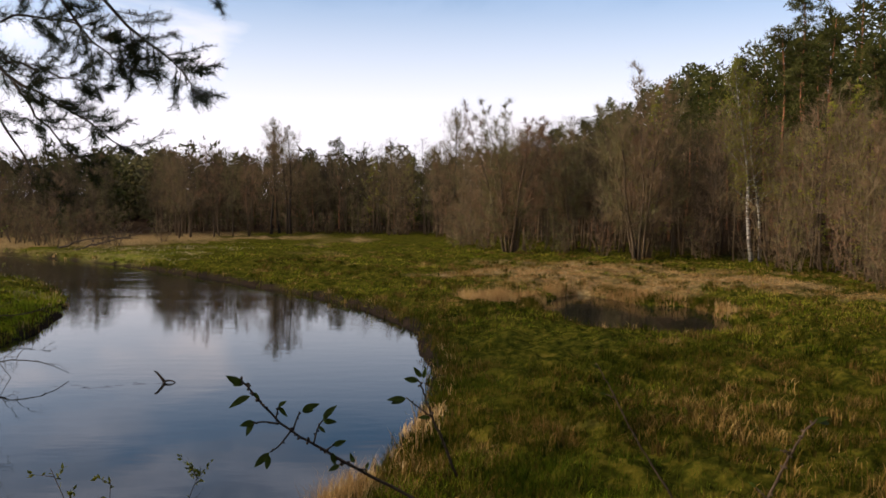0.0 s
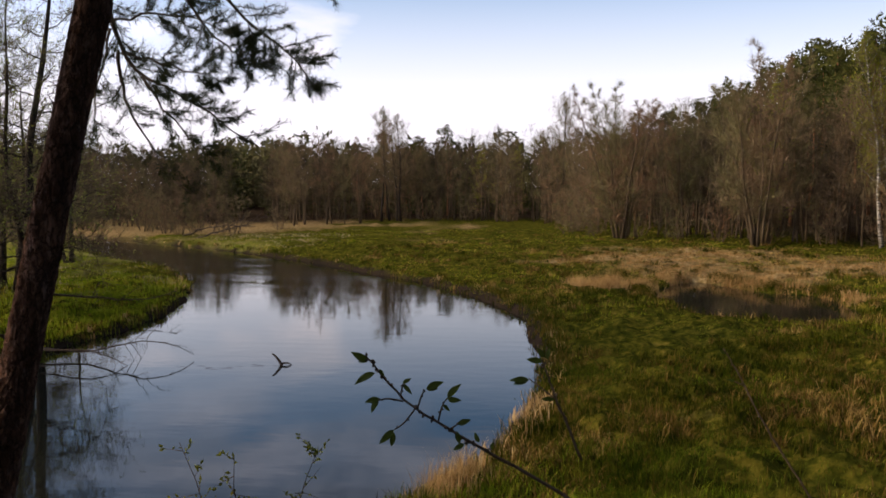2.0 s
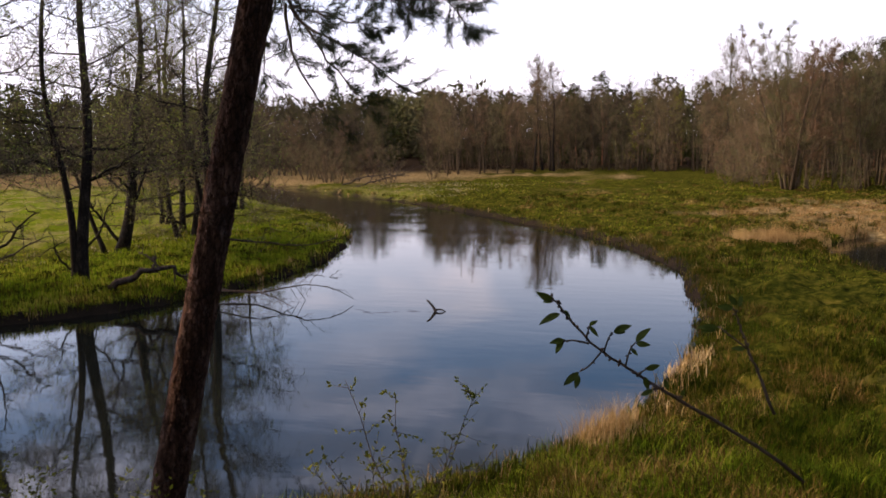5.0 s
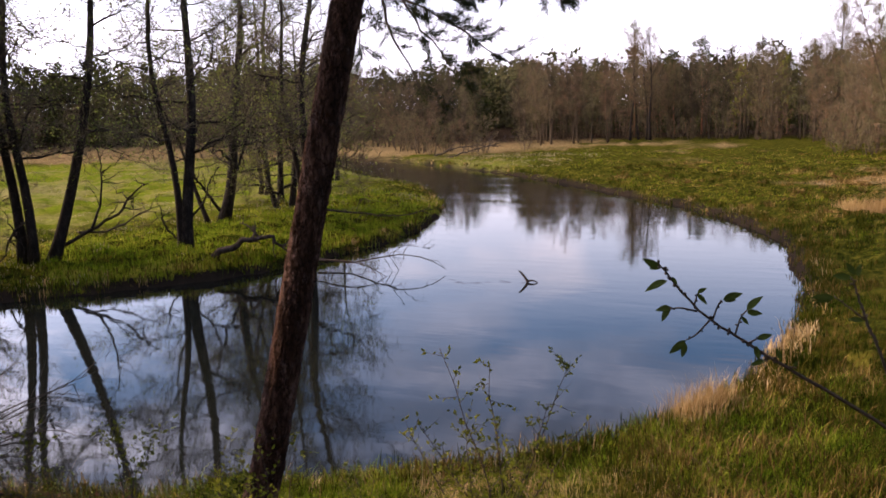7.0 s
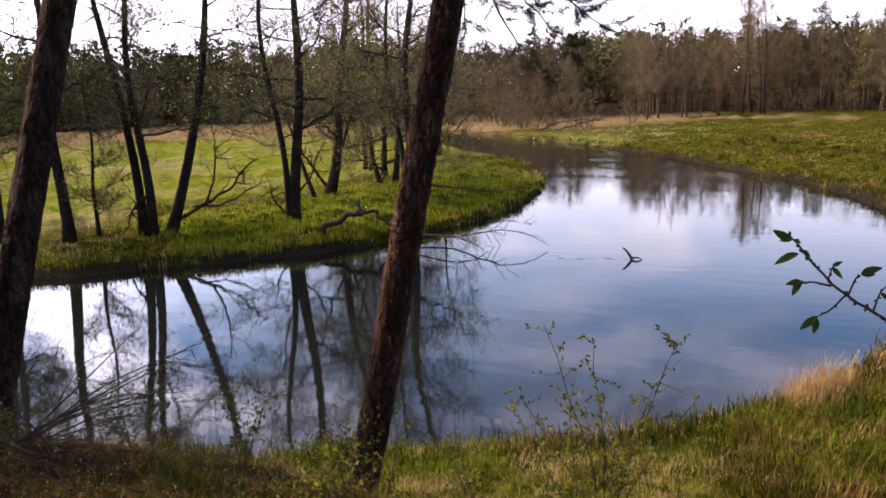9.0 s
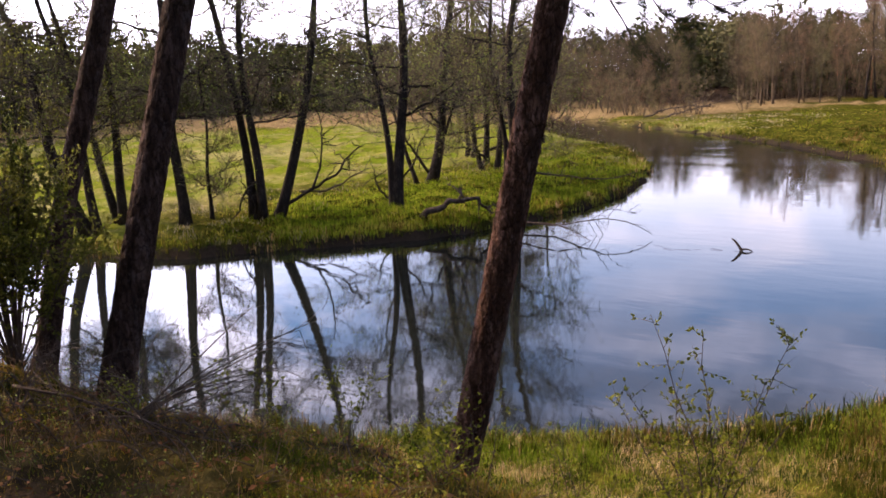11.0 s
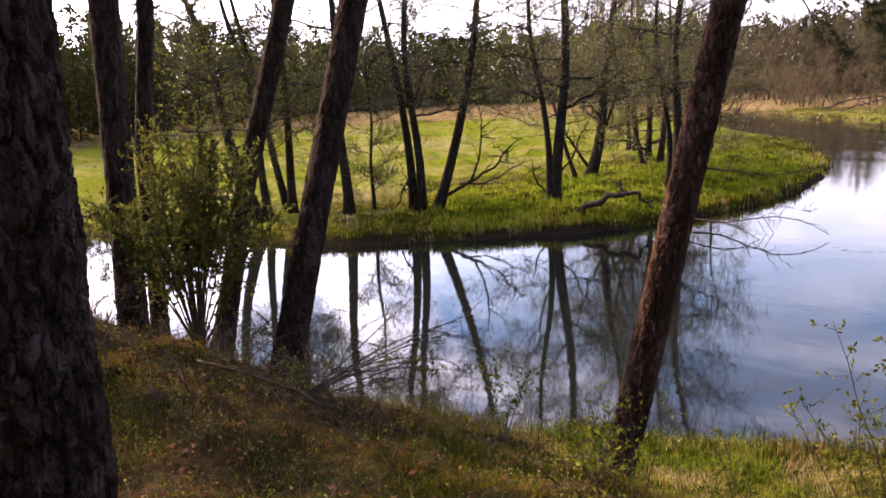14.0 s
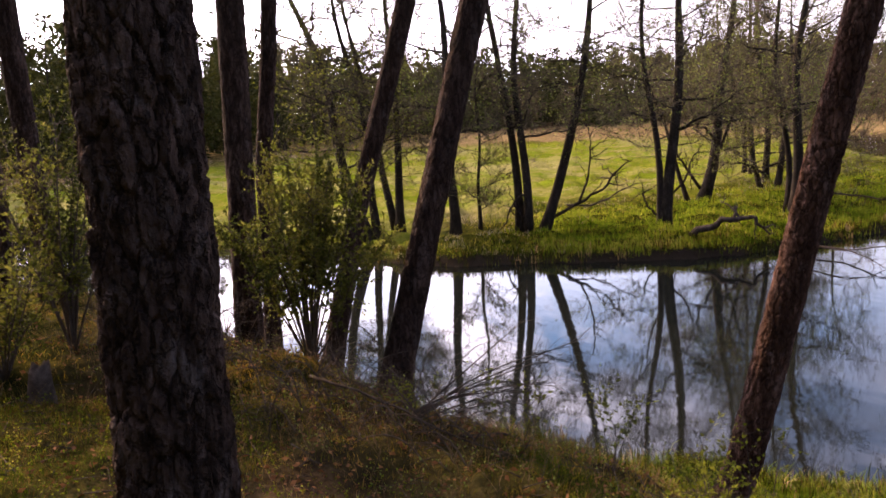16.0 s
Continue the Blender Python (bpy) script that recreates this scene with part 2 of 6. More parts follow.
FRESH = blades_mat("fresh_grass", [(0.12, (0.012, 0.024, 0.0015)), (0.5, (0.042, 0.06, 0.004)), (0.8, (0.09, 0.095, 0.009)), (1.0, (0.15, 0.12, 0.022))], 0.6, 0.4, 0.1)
PALE_STRAW = blades_mat("pale_dry_grass", [(0.1, (0.14, 0.11, 0.06)), (0.5, (0.25, 0.20, 0.115)), (1.0, (0.36, 0.30, 0.19))], 0.65, 0.25)
MOSS = blades_mat("moss_and_thatch", [(0.12, (0.02867, 0.02688, 0.003584)), (0.45, (0.0896, 0.08243, 0.007168)), (0.7, (0.1882, 0.1344, 0.01434)), (1.0, (0.3763, 0.2061, 0.03226))], 0.8, 0.3, 0.05)
JUNIPER_LEAF = blades_mat("juniper_leaf", [(0.1, (0.035, 0.042, 0.007)), (0.5, (0.10, 0.105, 0.016)), (1.0, (0.24, 0.21, 0.05))], 0.5, 0.4)
# lush green, raised further for sunlight on the shore strip
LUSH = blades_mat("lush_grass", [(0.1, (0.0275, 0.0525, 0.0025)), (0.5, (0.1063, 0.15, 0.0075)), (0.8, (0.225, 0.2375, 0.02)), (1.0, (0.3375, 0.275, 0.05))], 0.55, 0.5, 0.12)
YELLOW_GRASS = blades_mat("yellow_green_grass", [(0.12, (0.025, 0.0425, 0.0025)), (0.45, (0.0875, 0.11, 0.00625)), (0.75, (0.1875, 0.175, 0.0175)), (1.0, (0.3125, 0.2375, 0.05))], 0.6, 0.45, 0.1)
STRAW = blades_mat("dry_grass", [(0.1, (0.1768, 0.104, 0.0364)), (0.5, (0.3328, 0.208, 0.0832)), (1.0, (0.4992, 0.364, 0.1768))], 0.6, 0.3)
REED = blades_mat("dry_reed", [(0.1, (0.1409, 0.07873, 0.02486)), (0.5, (0.2569, 0.1533, 0.05801)), (1.0, (0.3647, 0.2487, 0.1077))], 0.65, 0.2)
SPRING_LEAF = blades_mat("spring_leaf", [(0.1, (0.075, 0.085, 0.008)), (0.6, (0.15, 0.155, 0.016)), (1.0, (0.27, 0.26, 0.04))], 0.5, 0.4)
OLIVE_LEAF = blades_mat("olive_leaf", [(0.1, (0.075, 0.102, 0.021)), (0.6, (0.165, 0.1875, 0.042)), (1.0, (0.33, 0.33, 0.075))], 0.5, 0.45)
BRANCH_LEAF = blades_mat("young_leaf", [(0.1, (0.022, 0.034, 0.006)), (0.6, (0.045, 0.062, 0.012)), (1.0, (0.085, 0.11, 0.022))], 0.4, 0.4, 0.4)
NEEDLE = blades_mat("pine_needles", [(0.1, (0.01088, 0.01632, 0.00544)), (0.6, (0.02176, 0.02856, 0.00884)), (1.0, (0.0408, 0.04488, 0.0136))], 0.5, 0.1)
# olive needles, paler than NEEDLE; on the far conifers this stands for haze
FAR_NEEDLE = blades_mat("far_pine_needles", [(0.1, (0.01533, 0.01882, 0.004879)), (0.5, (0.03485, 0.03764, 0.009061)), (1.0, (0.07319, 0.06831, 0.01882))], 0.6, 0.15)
BROWN_LEAF = blades_mat("dead_leaves", [(0.1, (0.055, 0.026, 0.012)), (0.6, (0.16, 0.07, 0.028)), (1.0, (0.27, 0.14, 0.06))], 0.7, 0.15)

# ground: meadow turf, dry straw patches, mown field and forest litter, by cover laid over the sheet
GROUND, gt, gb = material("meadow_ground", 1.0, 0.0)
gp = place(gt)
dry = node(gt, "ShaderNodeAttribute")
dry.attribute_name = "dry"
mown = node(gt, "ShaderNodeAttribute")
mown.attribute_name = "mown"
litter = node(gt, "ShaderNodeAttribute")
litter.attribute_name = "litter"
n_small = noise_node(gt, gp, 3.2, 6.0, 0.65)
n_mid = noise_node(gt, gp, 0.55, 5.0, 0.6)
n_big = noise_node(gt, gp, 0.09, 4.0, 0.55)
# darkest stops stand for shade between tussocks, put into the ground colour
turf = ramp_node(gt, n_small, [(0.28, (0.0044, 0.0055, 0.0011)), (0.46, (0.022, 0.024, 0.003)), (0.62, (0.062, 0.052, 0.007)), (0.8, (0.14, 0.09, 0.024))])
straw = ramp_node(gt, n_small, [(0.3, (0.035, 0.024, 0.009)), (0.5, (0.125, 0.083, 0.034)), (0.72, (0.25, 0.18, 0.085))])
field = mixc(gt, ramp_node(gt, n_mid, [(0.4, (0, 0, 0)), (0.62, (1, 1, 1))]), ramp_node(gt, n_small, [(0.2, (0.045, 0.06375, 0.00375)), (0.6, (0.08625, 0.105, 0.00675)), (0.9, (0.1425, 0.1425, 0.0165))]), ramp_node(gt, n_small, [(0.2, (0.06375, 0.0675, 0.0075)), (0.6, (0.1125, 0.105, 0.015)), (0.9, (0.1725, 0.1462, 0.03375))]))
leafy = ramp_node(gt, n_small, [(0.25, (0.008, 0.0055, 0.0035)), (0.5, (0.0275, 0.017, 0.01)), (0.75, (0.06, 0.039, 0.021))])
patch = mth(gt, "ADD", mth(gt, "MULTIPLY", n_mid, 0.6), mth(gt, "MULTIPLY", n_big, 0.6))
dry_f = mth(gt, "ADD", dry.outputs["Fac"], mth(gt, "SUBTRACT", patch, 0.62))
dry_f = ramp_node(gt, dry_f, [(0.3, (0, 0, 0)), (0.62, (1, 1, 1))])
c = mixc(gt, dry_f, turf, straw)
field = mixc(gt, ramp_node(gt, mth(gt, "ADD", mth(gt, "MULTIPLY", n_mid, 0.4), mth(gt, "MULTIPLY", n_big, 0.6)), [(0.47, (0, 0, 0)), (0.6, (0.75, 0.75, 0.75))]), field, ramp_node(gt, n_small, [(0.2, (0.10, 0.085, 0.025)), (0.8, (0.23, 0.19, 0.08))]))
c = mixc(gt, mown.outputs["Fac"], c, field)
c = mixc(gt, litter.outputs["Fac"], c, leafy)
mud_shade = node(gt, "ShaderNodeAttribute")
mud_shade.attribute_name = "mud_shade"
# waterline mud and earth, with the undercut bank's shade put into the colour
c = mixc(gt, mud_shade.outputs["Fac"], c, (0.018, 0.013, 0.009))
gt.links.new(c, gb.inputs["Base Color"])
bump(gt, gb, mth(gt, "ADD", n_small, mth(gt, "MULTIPLY", n_mid, 1.5)), 1.0, 0.12)

WATER, at_, ab = material("river_water", 0.03, 0.5)
ab.inputs["Base Color"].default_value = (0.006, 0.0065, 0.005, 1)
ab.inputs["IOR"].default_value = 1.333
ap = place(at_)
w1 = noise_node(at_, ap, 1.3, 3.0, 0.5, (0.5, 1.4, 1))
w2 = noise_node(at_, ap, 0.28, 3.0, 0.5, (0.6, 1.2, 1))
w3 = noise_node(at_, ap, 5.0, 2.0, 0.5, (0.5, 1.3, 1))
gate = ramp_node(at_, w2, [(0.45, (0.12, 0.12, 0.12)), (0.62, (1, 1, 1))])
wave = mth(at_, "ADD", mth(at_, "MULTIPLY", w1, 1.0), mth(at_, "MULTIPLY", mth(at_, "MULTIPLY", w3, gate), 0.3))
reach_ = node(at_, "ShaderNodeSeparateXYZ", [(ap, "Vector")])
far_reach = node(at_, "ShaderNodeMapRange", [(reach_.outputs["Y"], "Value")], From_Min=26.0, From_Max=46.0)
far_end = node(at_, "ShaderNodeMapRange", [(reach_.outputs["Y"], "Value")], From_Min=44.0, From_Max=66.0)
gusts = ramp_node(at_, noise_node(at_, ap, 0.22, 3.0, 0.55, (0.35, 1.3, 1)), [(0.42, (0, 0, 0)), (0.6, (1, 1, 1))])
w4 = noise_node(at_, ap, 3.2, 3.0, 0.6, (0.45, 1.5, 1))
wave = mth(at_, "ADD", wave, mth(at_, "MULTIPLY", mth(at_, "MULTIPLY", w4, mth(at_, "ADD", mth(at_, "MULTIPLY", gusts, far_reach.outputs[0]), mth(at_, "MULTIPLY", far_end.outputs[0], 0.8))), 2.2))
bump(at_, ab, wave, 0.05, 0.05)

# ---- mesh helpers ----


def mesh_from(name, verts, tris, smooth=False):
    verts, tris = np.asarray(verts, dtype=np.float32), np.asarray(tris, dtype=np.int32)
    me = bpy.data.meshes.new(name)
    me.vertices.add(len(verts))
    me.vertices.foreach_set("co", verts.ravel())
    me.loops.add(tris.size)
    me.loops.foreach_set("vertex_index", tris.ravel())
    me.polygons.add(len(tris))
    me.polygons.foreach_set("loop_start", np.arange(0, tris.size, 3, dtype=np.int32))
    if smooth:
        me.polygons.foreach_set("use_smooth", np.ones(len(tris), dtype=bool))
    me.update(calc_edges=True)
    return me


class Geo:
    """Gathers tubes, cones, leaves and blades into one triangle mesh."""

    def __init__(self):
        self.v, self.t, self.n = [], [], 0

    def add(self, v, t):
        self.v.append(np.asarray(v, dtype=float).reshape(-1, 3))
        self.t.append(np.asarray(t, dtype=np.int64).reshape(-1, 3) + self.n)
        self.n += len(self.v[-1])

    def mesh(self, name, smooth=False):
        return mesh_from(name, np.concatenate(self.v), np.concatenate(self.t), smooth)

    def tube(self, pts, radii, sides=6, cap=True):
        pts, radii = np.asarray(pts, dtype=float), np.asarray(radii, dtype=float)
        n = len(pts)
        tan = np.gradient(pts, axis=0)
        tan /= np.linalg.norm(tan, axis=1)[:, None] + 1e-9
        ref = np.array([1.0, 0.0, 0.0]) if abs(tan[0][0]) < 0.8 else np.array([0.0, 1.0, 0.0])
        a = np.cross(tan, ref)
        a /= np.linalg.norm(a, axis=1)[:, None] + 1e-9
        b = np.cross(tan, a)
        ang = np.arange(sides) * 2 * np.pi / sides
        ring = pts[:, None, :] + radii[:, None, None] * (np.cos(ang)[None, :, None] * a[:, None, :] + np.sin(ang)[None, :, None] * b[:, None, :])
        i, j = np.meshgrid(np.arange(n - 1), np.arange(sides), indexing="ij")
        k = (j + 1) % sides
        p, q, r, s = i * sides + j, i * sides + k, (i + 1) * sides + k, (i + 1) * sides + j
        t = np.concatenate([np.stack([p, r, q], -1).reshape(-1, 3), np.stack([p, s, r], -1).reshape(-1, 3)])
        v = ring.reshape(-1, 3)
        if cap:
            v = np.concatenate([v, pts[-1:], pts[:1]])
            e, m, z = (n - 1) * sides, np.arange(sides), n * sides
            t = np.concatenate([t, np.stack([e + m, np.full(sides, z), e + (m + 1) % sides], -1), np.stack([m, (m + 1) % sides, np.full(sides, z + 1)], -1)])
        self.add(v, t)

    def cones(self, start, way, length, rad):
        """Twigs: slim three-sided cones."""
        start, way = np.asarray(start, dtype=float), np.asarray(way, dtype=float)
        n = len(start)
        if not n:
            return
        way = way / (np.linalg.norm(way, axis=1)[:, None] + 1e-9)
        ref = np.where(np.abs(way[:, 2:]) > 0.9, [[1.0, 0, 0]], [[0, 0, 1.0]])
        a = np.cross(way, ref)
        a /= np.linalg.norm(a, axis=1)[:, None] + 1e-9
        b = np.cross(way, a)
        length, rad = np.broadcast_to(length, n)[:, None], np.broadcast_to(rad, n)[:, None]
        ring = [start + rad * (math.cos(w) * a + math.sin(w) * b) for w in (0, 2.0944, 4.1888)]
        v = np.stack([*ring, start + way * length], 1).reshape(-1, 3)
        o = np.arange(n)[:, None] * 4
        t = np.concatenate([o + [0, 1, 3], o + [1, 2, 3], o + [2, 0, 3]])
        self.add(v, t)

    def leaves(self, base, way, side, length, width):
        """Pointed leaves: a folded rhomb of four triangles each."""
        base = np.asarray(base, dtype=float)
        n = len(base)
        if not n:
            return
        way = way / (np.linalg.norm(way, axis=1)[:, None] + 1e-9)
        side = side - way * np.sum(side * way, 1)[:, None]
        side /= np.linalg.norm(side, axis=1)[:, None] + 1e-9
        nrm = np.cross(way, side)
        L, W = np.broadcast_to(length, n)[:, None], np.broadcast_to(width, n)[:, None]
        mid = base + way * L * 0.45
        v = np.stack([base, mid + side * W * 0.5 + nrm * W * 0.15, base + way * L - nrm * L * 0.08, mid - side * W * 0.5 + nrm * W * 0.15, mid], 1).reshape(-1, 3)
        o = np.arange(n)[:, None] * 5
        self.add(v, np.concatenate([o + [0, 1, 4], o + [1, 2, 4], o + [2, 3, 4], o + [3, 0, 4]]))

    def spikes(self, base, way, length, width, rng):
        """Needles and far blades: one slim triangle each."""
        n = len(base)
        way = way / (np.linalg.norm(way, axis=1)[:, None] + 1e-9)
        s = np.cross(way, rng.normal(size=(n, 3)))
        s /= np.linalg.norm(s, axis=1)[:, None] + 1e-9
        L, W = np.broadcast_to(length, n)[:, None], np.broadcast_to(width, n)[:, None]
        v = np.stack([base - s * W / 2, base + s * W / 2, base + way * L], 1).reshape(-1, 3)
        self.add(v, np.arange(3 * n).reshape(-1, 3))

    def blades(self, base, lean, height, width):
        """Grass blades bent over: three triangles each."""
        n = len(base)
        s = np.stack([-lean[:, 1], lean[:, 0], np.zeros(n)], 1)
        s /= np.linalg.norm(s, axis=1)[:, None] + 1e-9
        H, W = np.broadcast_to(height, n)[:, None], np.broadcast_to(width, n)[:, None]
        z = np.array([[0, 0, 1.0]])
        mid = base + z * H * 0.6 + lean * H * 0.28
        tip = base + z * H * 0.92 + lean * H * 0.85
        v = np.stack([base - s * W / 2, base + s * W / 2, mid - s * W * 0.36, mid + s * W * 0.36, tip], 1).reshape(-1, 3)
        o = np.arange(n)[:, None] * 5
        self.add(v, np.concatenate([o + [0, 1, 3], o + [0, 3, 2], o + [2, 3, 4]]))


def link(name, me, mat, parent=None, label=""):
    me.materials.append(mat)
    ob = new(name, me)
    if parent:
        ob.parent = parent
    if label:
        tagged(ob, label)
    return ob


def part(name, geo, mat, parent, label="", smooth=False):
    return link(name, geo.mesh(name, smooth), mat, parent, label)


def thing(name, at, label, category, group=""):
    e = new(name)
    e.location = at
    return tagged(e, label, category, group)


def unit(a):
    return a / (np.linalg.norm(a, axis=-1)[..., None] + 1e-9)


def sstep(a, b, x):
    u = np.clip((np.asarray(x, dtype=float) - a) / (b - a), 0, 1)
    return u * u * (3 - 2 * u)


def value_noise(x, y, scale, seed):
    """Smooth noise on a lattice, -1 to 1."""
    tab = np.random.RandomState(seed).uniform(-1, 1, (256, 256))
    x, y = np.asarray(x) * scale, np.asarray(y) * scale
    i, j = np.floor(x).astype(int), np.floor(y).astype(int)
    u, v = x - i, y - j
    u, v = u * u * (3 - 2 * u), v * v * (3 - 2 * v)
    g = lambda a, b: tab[a % 256, b % 256]
    return (g(i, j) * (1 - u) + g(i + 1, j) * u) * (1 - v) + (g(i, j + 1) * (1 - u) + g(i + 1, j + 1) * u) * v


# ---- plan of the valley ----
RIVER = np.array([(-62, 99), (-50, 90), (-37.5, 78.5), (-31, 73), (-25.8, 68), (-18, 60), (-10, 49.6), (-4.6, 42.6),
                  (-1.9, 36.6), (-0.65, 33), (-0.1, 28.2), (0.15, 24), (0.05, 20.5), (-0.5, 17), (-0.85, 15.2), (-1.6, 13.1), (-2.5, 11.6),
                  (-3.8, 10.3), (-5.4, 8.9), (-7, 8), (-8.4, 7.5), (-10.2, 7), (-12.5, 6.4), (-15.5, 5.6), (-20, 4), (-28, 2), (-37, 0),
                  (-50, -5), (-80, -18), (-150, -46), (-150, -32), (-80, -6), (-50, 4), (-41.5, 6.5), (-36, 9), (-31.7, 10.3), (-29, 11.6),
                  (-25.5, 13.2), (-22.5, 14.2), (-21.2, 15.4), (-19.7, 17.1), (-18.5, 18.5), (-17.3, 20.1), (-16.2, 21.8), (-15.7, 23.4),
                  (-15.4, 26), (-15, 29.2), (-15.6, 33.5), (-17.6, 40), (-20.5, 46), (-26, 53.5), (-33.5, 60), (-42, 70), (-52, 82), (-64, 95)])
POND = np.array([(5.2, 40), (6.4, 43.6), (8.6, 46.5), (10, 43.5), (11, 40.8), (13.4, 40.4), (13.2, 35.5), (12.2, 31.4), (9.8, 29.9), (7.1, 30.8), (5.4, 35.0)])


def smooth_ring(p, rounds=2):
    for _ in range(rounds):
        q = np.roll(p, -1, 0)
        p = np.stack([0.75 * p + 0.25 * q, 0.25 * p + 0.75 * q], 1).reshape(-1, 2)
    return p


RIVER, POND = smooth_ring(RIVER), smooth_ring(POND)


def ring_distance(x, y, ring):
    """Distance to a ring, below zero inside it."""
    x, y = np.asarray(x, dtype=float).ravel(), np.asarray(y, dtype=float).ravel()
    best, inside = np.full(x.shape, 1e18), np.zeros(x.shape, dtype=bool)
    for (ax, ay), (bx, by) in zip(ring, np.roll(ring, -1, 0)):
        dx, dy = bx - ax, by - ay
        u = np.clip(((x - ax) * dx + (y - ay) * dy) / (dx * dx + dy * dy + 1e-12), 0, 1)
        best = np.minimum(best, (x - ax - u * dx) ** 2 + (y - ay - u * dy) ** 2)
        if dy:
            inside ^= ((ay > y) != (by > y)) & (x < ax + (y - ay) * dx / dy)
    return np.sqrt(best) * np.where(inside, -1, 1)


def forest_depth(x, y):
    """How far a place lies behind the wood's edge on the right."""
    return np.minimum(np.minimum(x - 22 + 0.0 * y, (x * 0.45 + y * 0.893) - 71), 400)


def ground_height(x, y):
    x, y = np.asarray(x, dtype=float).ravel(), np.asarray(y, dtype=float).ravel()
    wob = 0.22 * value_noise(x, y, 1.1, 3) + 0.12 * value_noise(x, y, 3.1, 4)
    d = ring_distance(x, y, RIVER) + wob
    p = ring_distance(x, y, POND) + wob
    edge = np.minimum(d, p)
    hill = sstep(8.0, 1.8, y) * sstep(0.5, 6.2, d) * np.where(d > 0, 1, 0) * (2.62 + 0.03 * np.clip(d - 8, 0, 60))
    # unseen rise added behind the viewpoint, so that it blocks part of the sky
    hill = hill + sstep(8.6, 2.2, y) * np.where(d > 0, 1, 0) * 9 * sstep(-2, -32, y - 0.12 * x)
    bank = np.where(edge < 0, -0.9 * sstep(0, -1.6, edge), 0.30 * sstep(0.0, 0.35, edge) + 0.22 * sstep(0.3, 3.0, edge) + 0.4 * sstep(5, 60, edge))
    bumps = (0.09 * value_noise(x, y, 0.8, 5) + 0.11 * value_noise(x, y, 1.7, 6) + 0.045 * value_noise(x, y, 4.5, 7)) * sstep(0.2, 2, edge) * (1 + 0.7 * sstep(8, 12, y))
    rise = 24 * sstep(18, 72, x) * sstep(12, 34, y) * sstep(0, 14, forest_depth(x, y)) + 6 * sstep(170, 330, np.hypot(x, y))
    return bank + hill + bumps + rise


def ground_at(x, y):
    return float(ground_height([x], [y])[0])


# ---- ground sheet, rings round the viewpoint out to the horizon ----
az = np.concatenate([np.radians(np.arange(-40, 98, 0.4)), np.radians(np.arange(100, 318, 4.0))])
rad = np.concatenate([np.linspace(0.02, 14, 110), np.exp(np.linspace(math.log(14.1), math.log(75), 150)), np.exp(np.linspace(math.log(76), math.log(2600), 70))])
A, Rr = np.meshgrid(az, rad, indexing="ij")
gx, gy = (-np.sin(A) * Rr).ravel(), (np.cos(A) * Rr).ravel()
gz = ground_height(gx, gy)
na, nr = len(az), len(rad)
ii, jj = np.meshgrid(np.arange(na), np.arange(nr - 1), indexing="ij")
kk = (ii + 1) % na
P, Q, S, T = ii * nr + jj, kk * nr + jj, kk * nr + jj + 1, ii * nr + jj + 1
ground_mesh = mesh_from("ground", np.stack([gx, gy, gz], 1), np.concatenate([np.stack([P, S, Q], -1).reshape(-1, 3), np.stack([P, T, S], -1).reshape(-1, 3)]), True)


def dry_cover(x, y):
    """Where last year's growth still stands dry: by the pond, along the far fields' edge."""
    x, y = np.asarray(x, dtype=float), np.asarray(y, dtype=float)
    n = 0.5 * value_noise(x, y, 0.25, 11) + 0.35 * value_noise(x, y, 0.8, 12)
    x, y = x + 3.5 * value_noise(x, y, 0.3, 17) + 1.2 * value_noise(x, y, 1.1, 18), y + 3 * value_noise(x, y, 0.25, 19)
    bed = sstep(15, 4, np.abs(y - 52 + 0.35 * (x - 10))) * sstep(0, 4, x) * sstep(27, 20, x)
    far = sstep(44, 56, np.hypot(x + 30, y - 40)) * sstep(-22, -40, x)
    spur = sstep(60, 80, y) * sstep(0, -12, x) * 0.22 + 0.3 * sstep(6, 1, np.abs(y - 108 - 0.15 * x)) * sstep(5, -10, x) * sstep(-45, -30, x)
    near = sstep(12, 4, np.hypot(x - 8, y - 14)) * 0.06
    return np.clip(0.52 * bed + 0.5 * far + spur + near + 0.34 * n + 0.08, 0, 1)


def mown_cover(x, y):
    return sstep(-23, -31, x + 0.5 * value_noise(x, y, 0.2, 13) * 8) * sstep(60, 46, np.hypot(x + 30, y - 40) + 5 * value_noise(x, y, 0.12, 21)) * sstep(90, 60, y)


def litter_cover(x, y):
    d = ring_distance(x, y, RIVER)
    slope = sstep(7.5, 5.5, y) * sstep(0.8, 2.5, d) * (0.62 + 0.3 * value_noise(x, y, 0.9, 14) + 0.25 * value_noise(x, y, 2.5, 15)) * sstep(-1.0, -3.0, x) * sstep(-0.5, 1.2, y + 0.25 * x + 1.5)
    return np.clip(np.maximum(slope, np.maximum(sstep(0, 5, forest_depth(x, y)), sstep(120, 135, np.hypot(x, y) - 30 * sstep(-50, -75, x)))), 0, 1)


# the last cover is the dark strip of mud and painted undercut shade
for key, val in (("dry", dry_cover(gx, gy)), ("mown", mown_cover(gx, gy)), ("litter", litter_cover(gx, gy)), ("mud_shade", sstep(0.55, 0.2, ring_distance(gx, gy, RIVER) + 0.2 * value_noise(gx, gy, 1.3, 16)))):
    ground_mesh.attributes.new(key, "FLOAT", "POINT").data.foreach_set("value", val.astype(np.float32))
ground = tagged(link("ground", ground_mesh, GROUND), "green spring meadow with dry straw patches and grassy river banks", "ground", kind="structure")

water_grid = Geo()
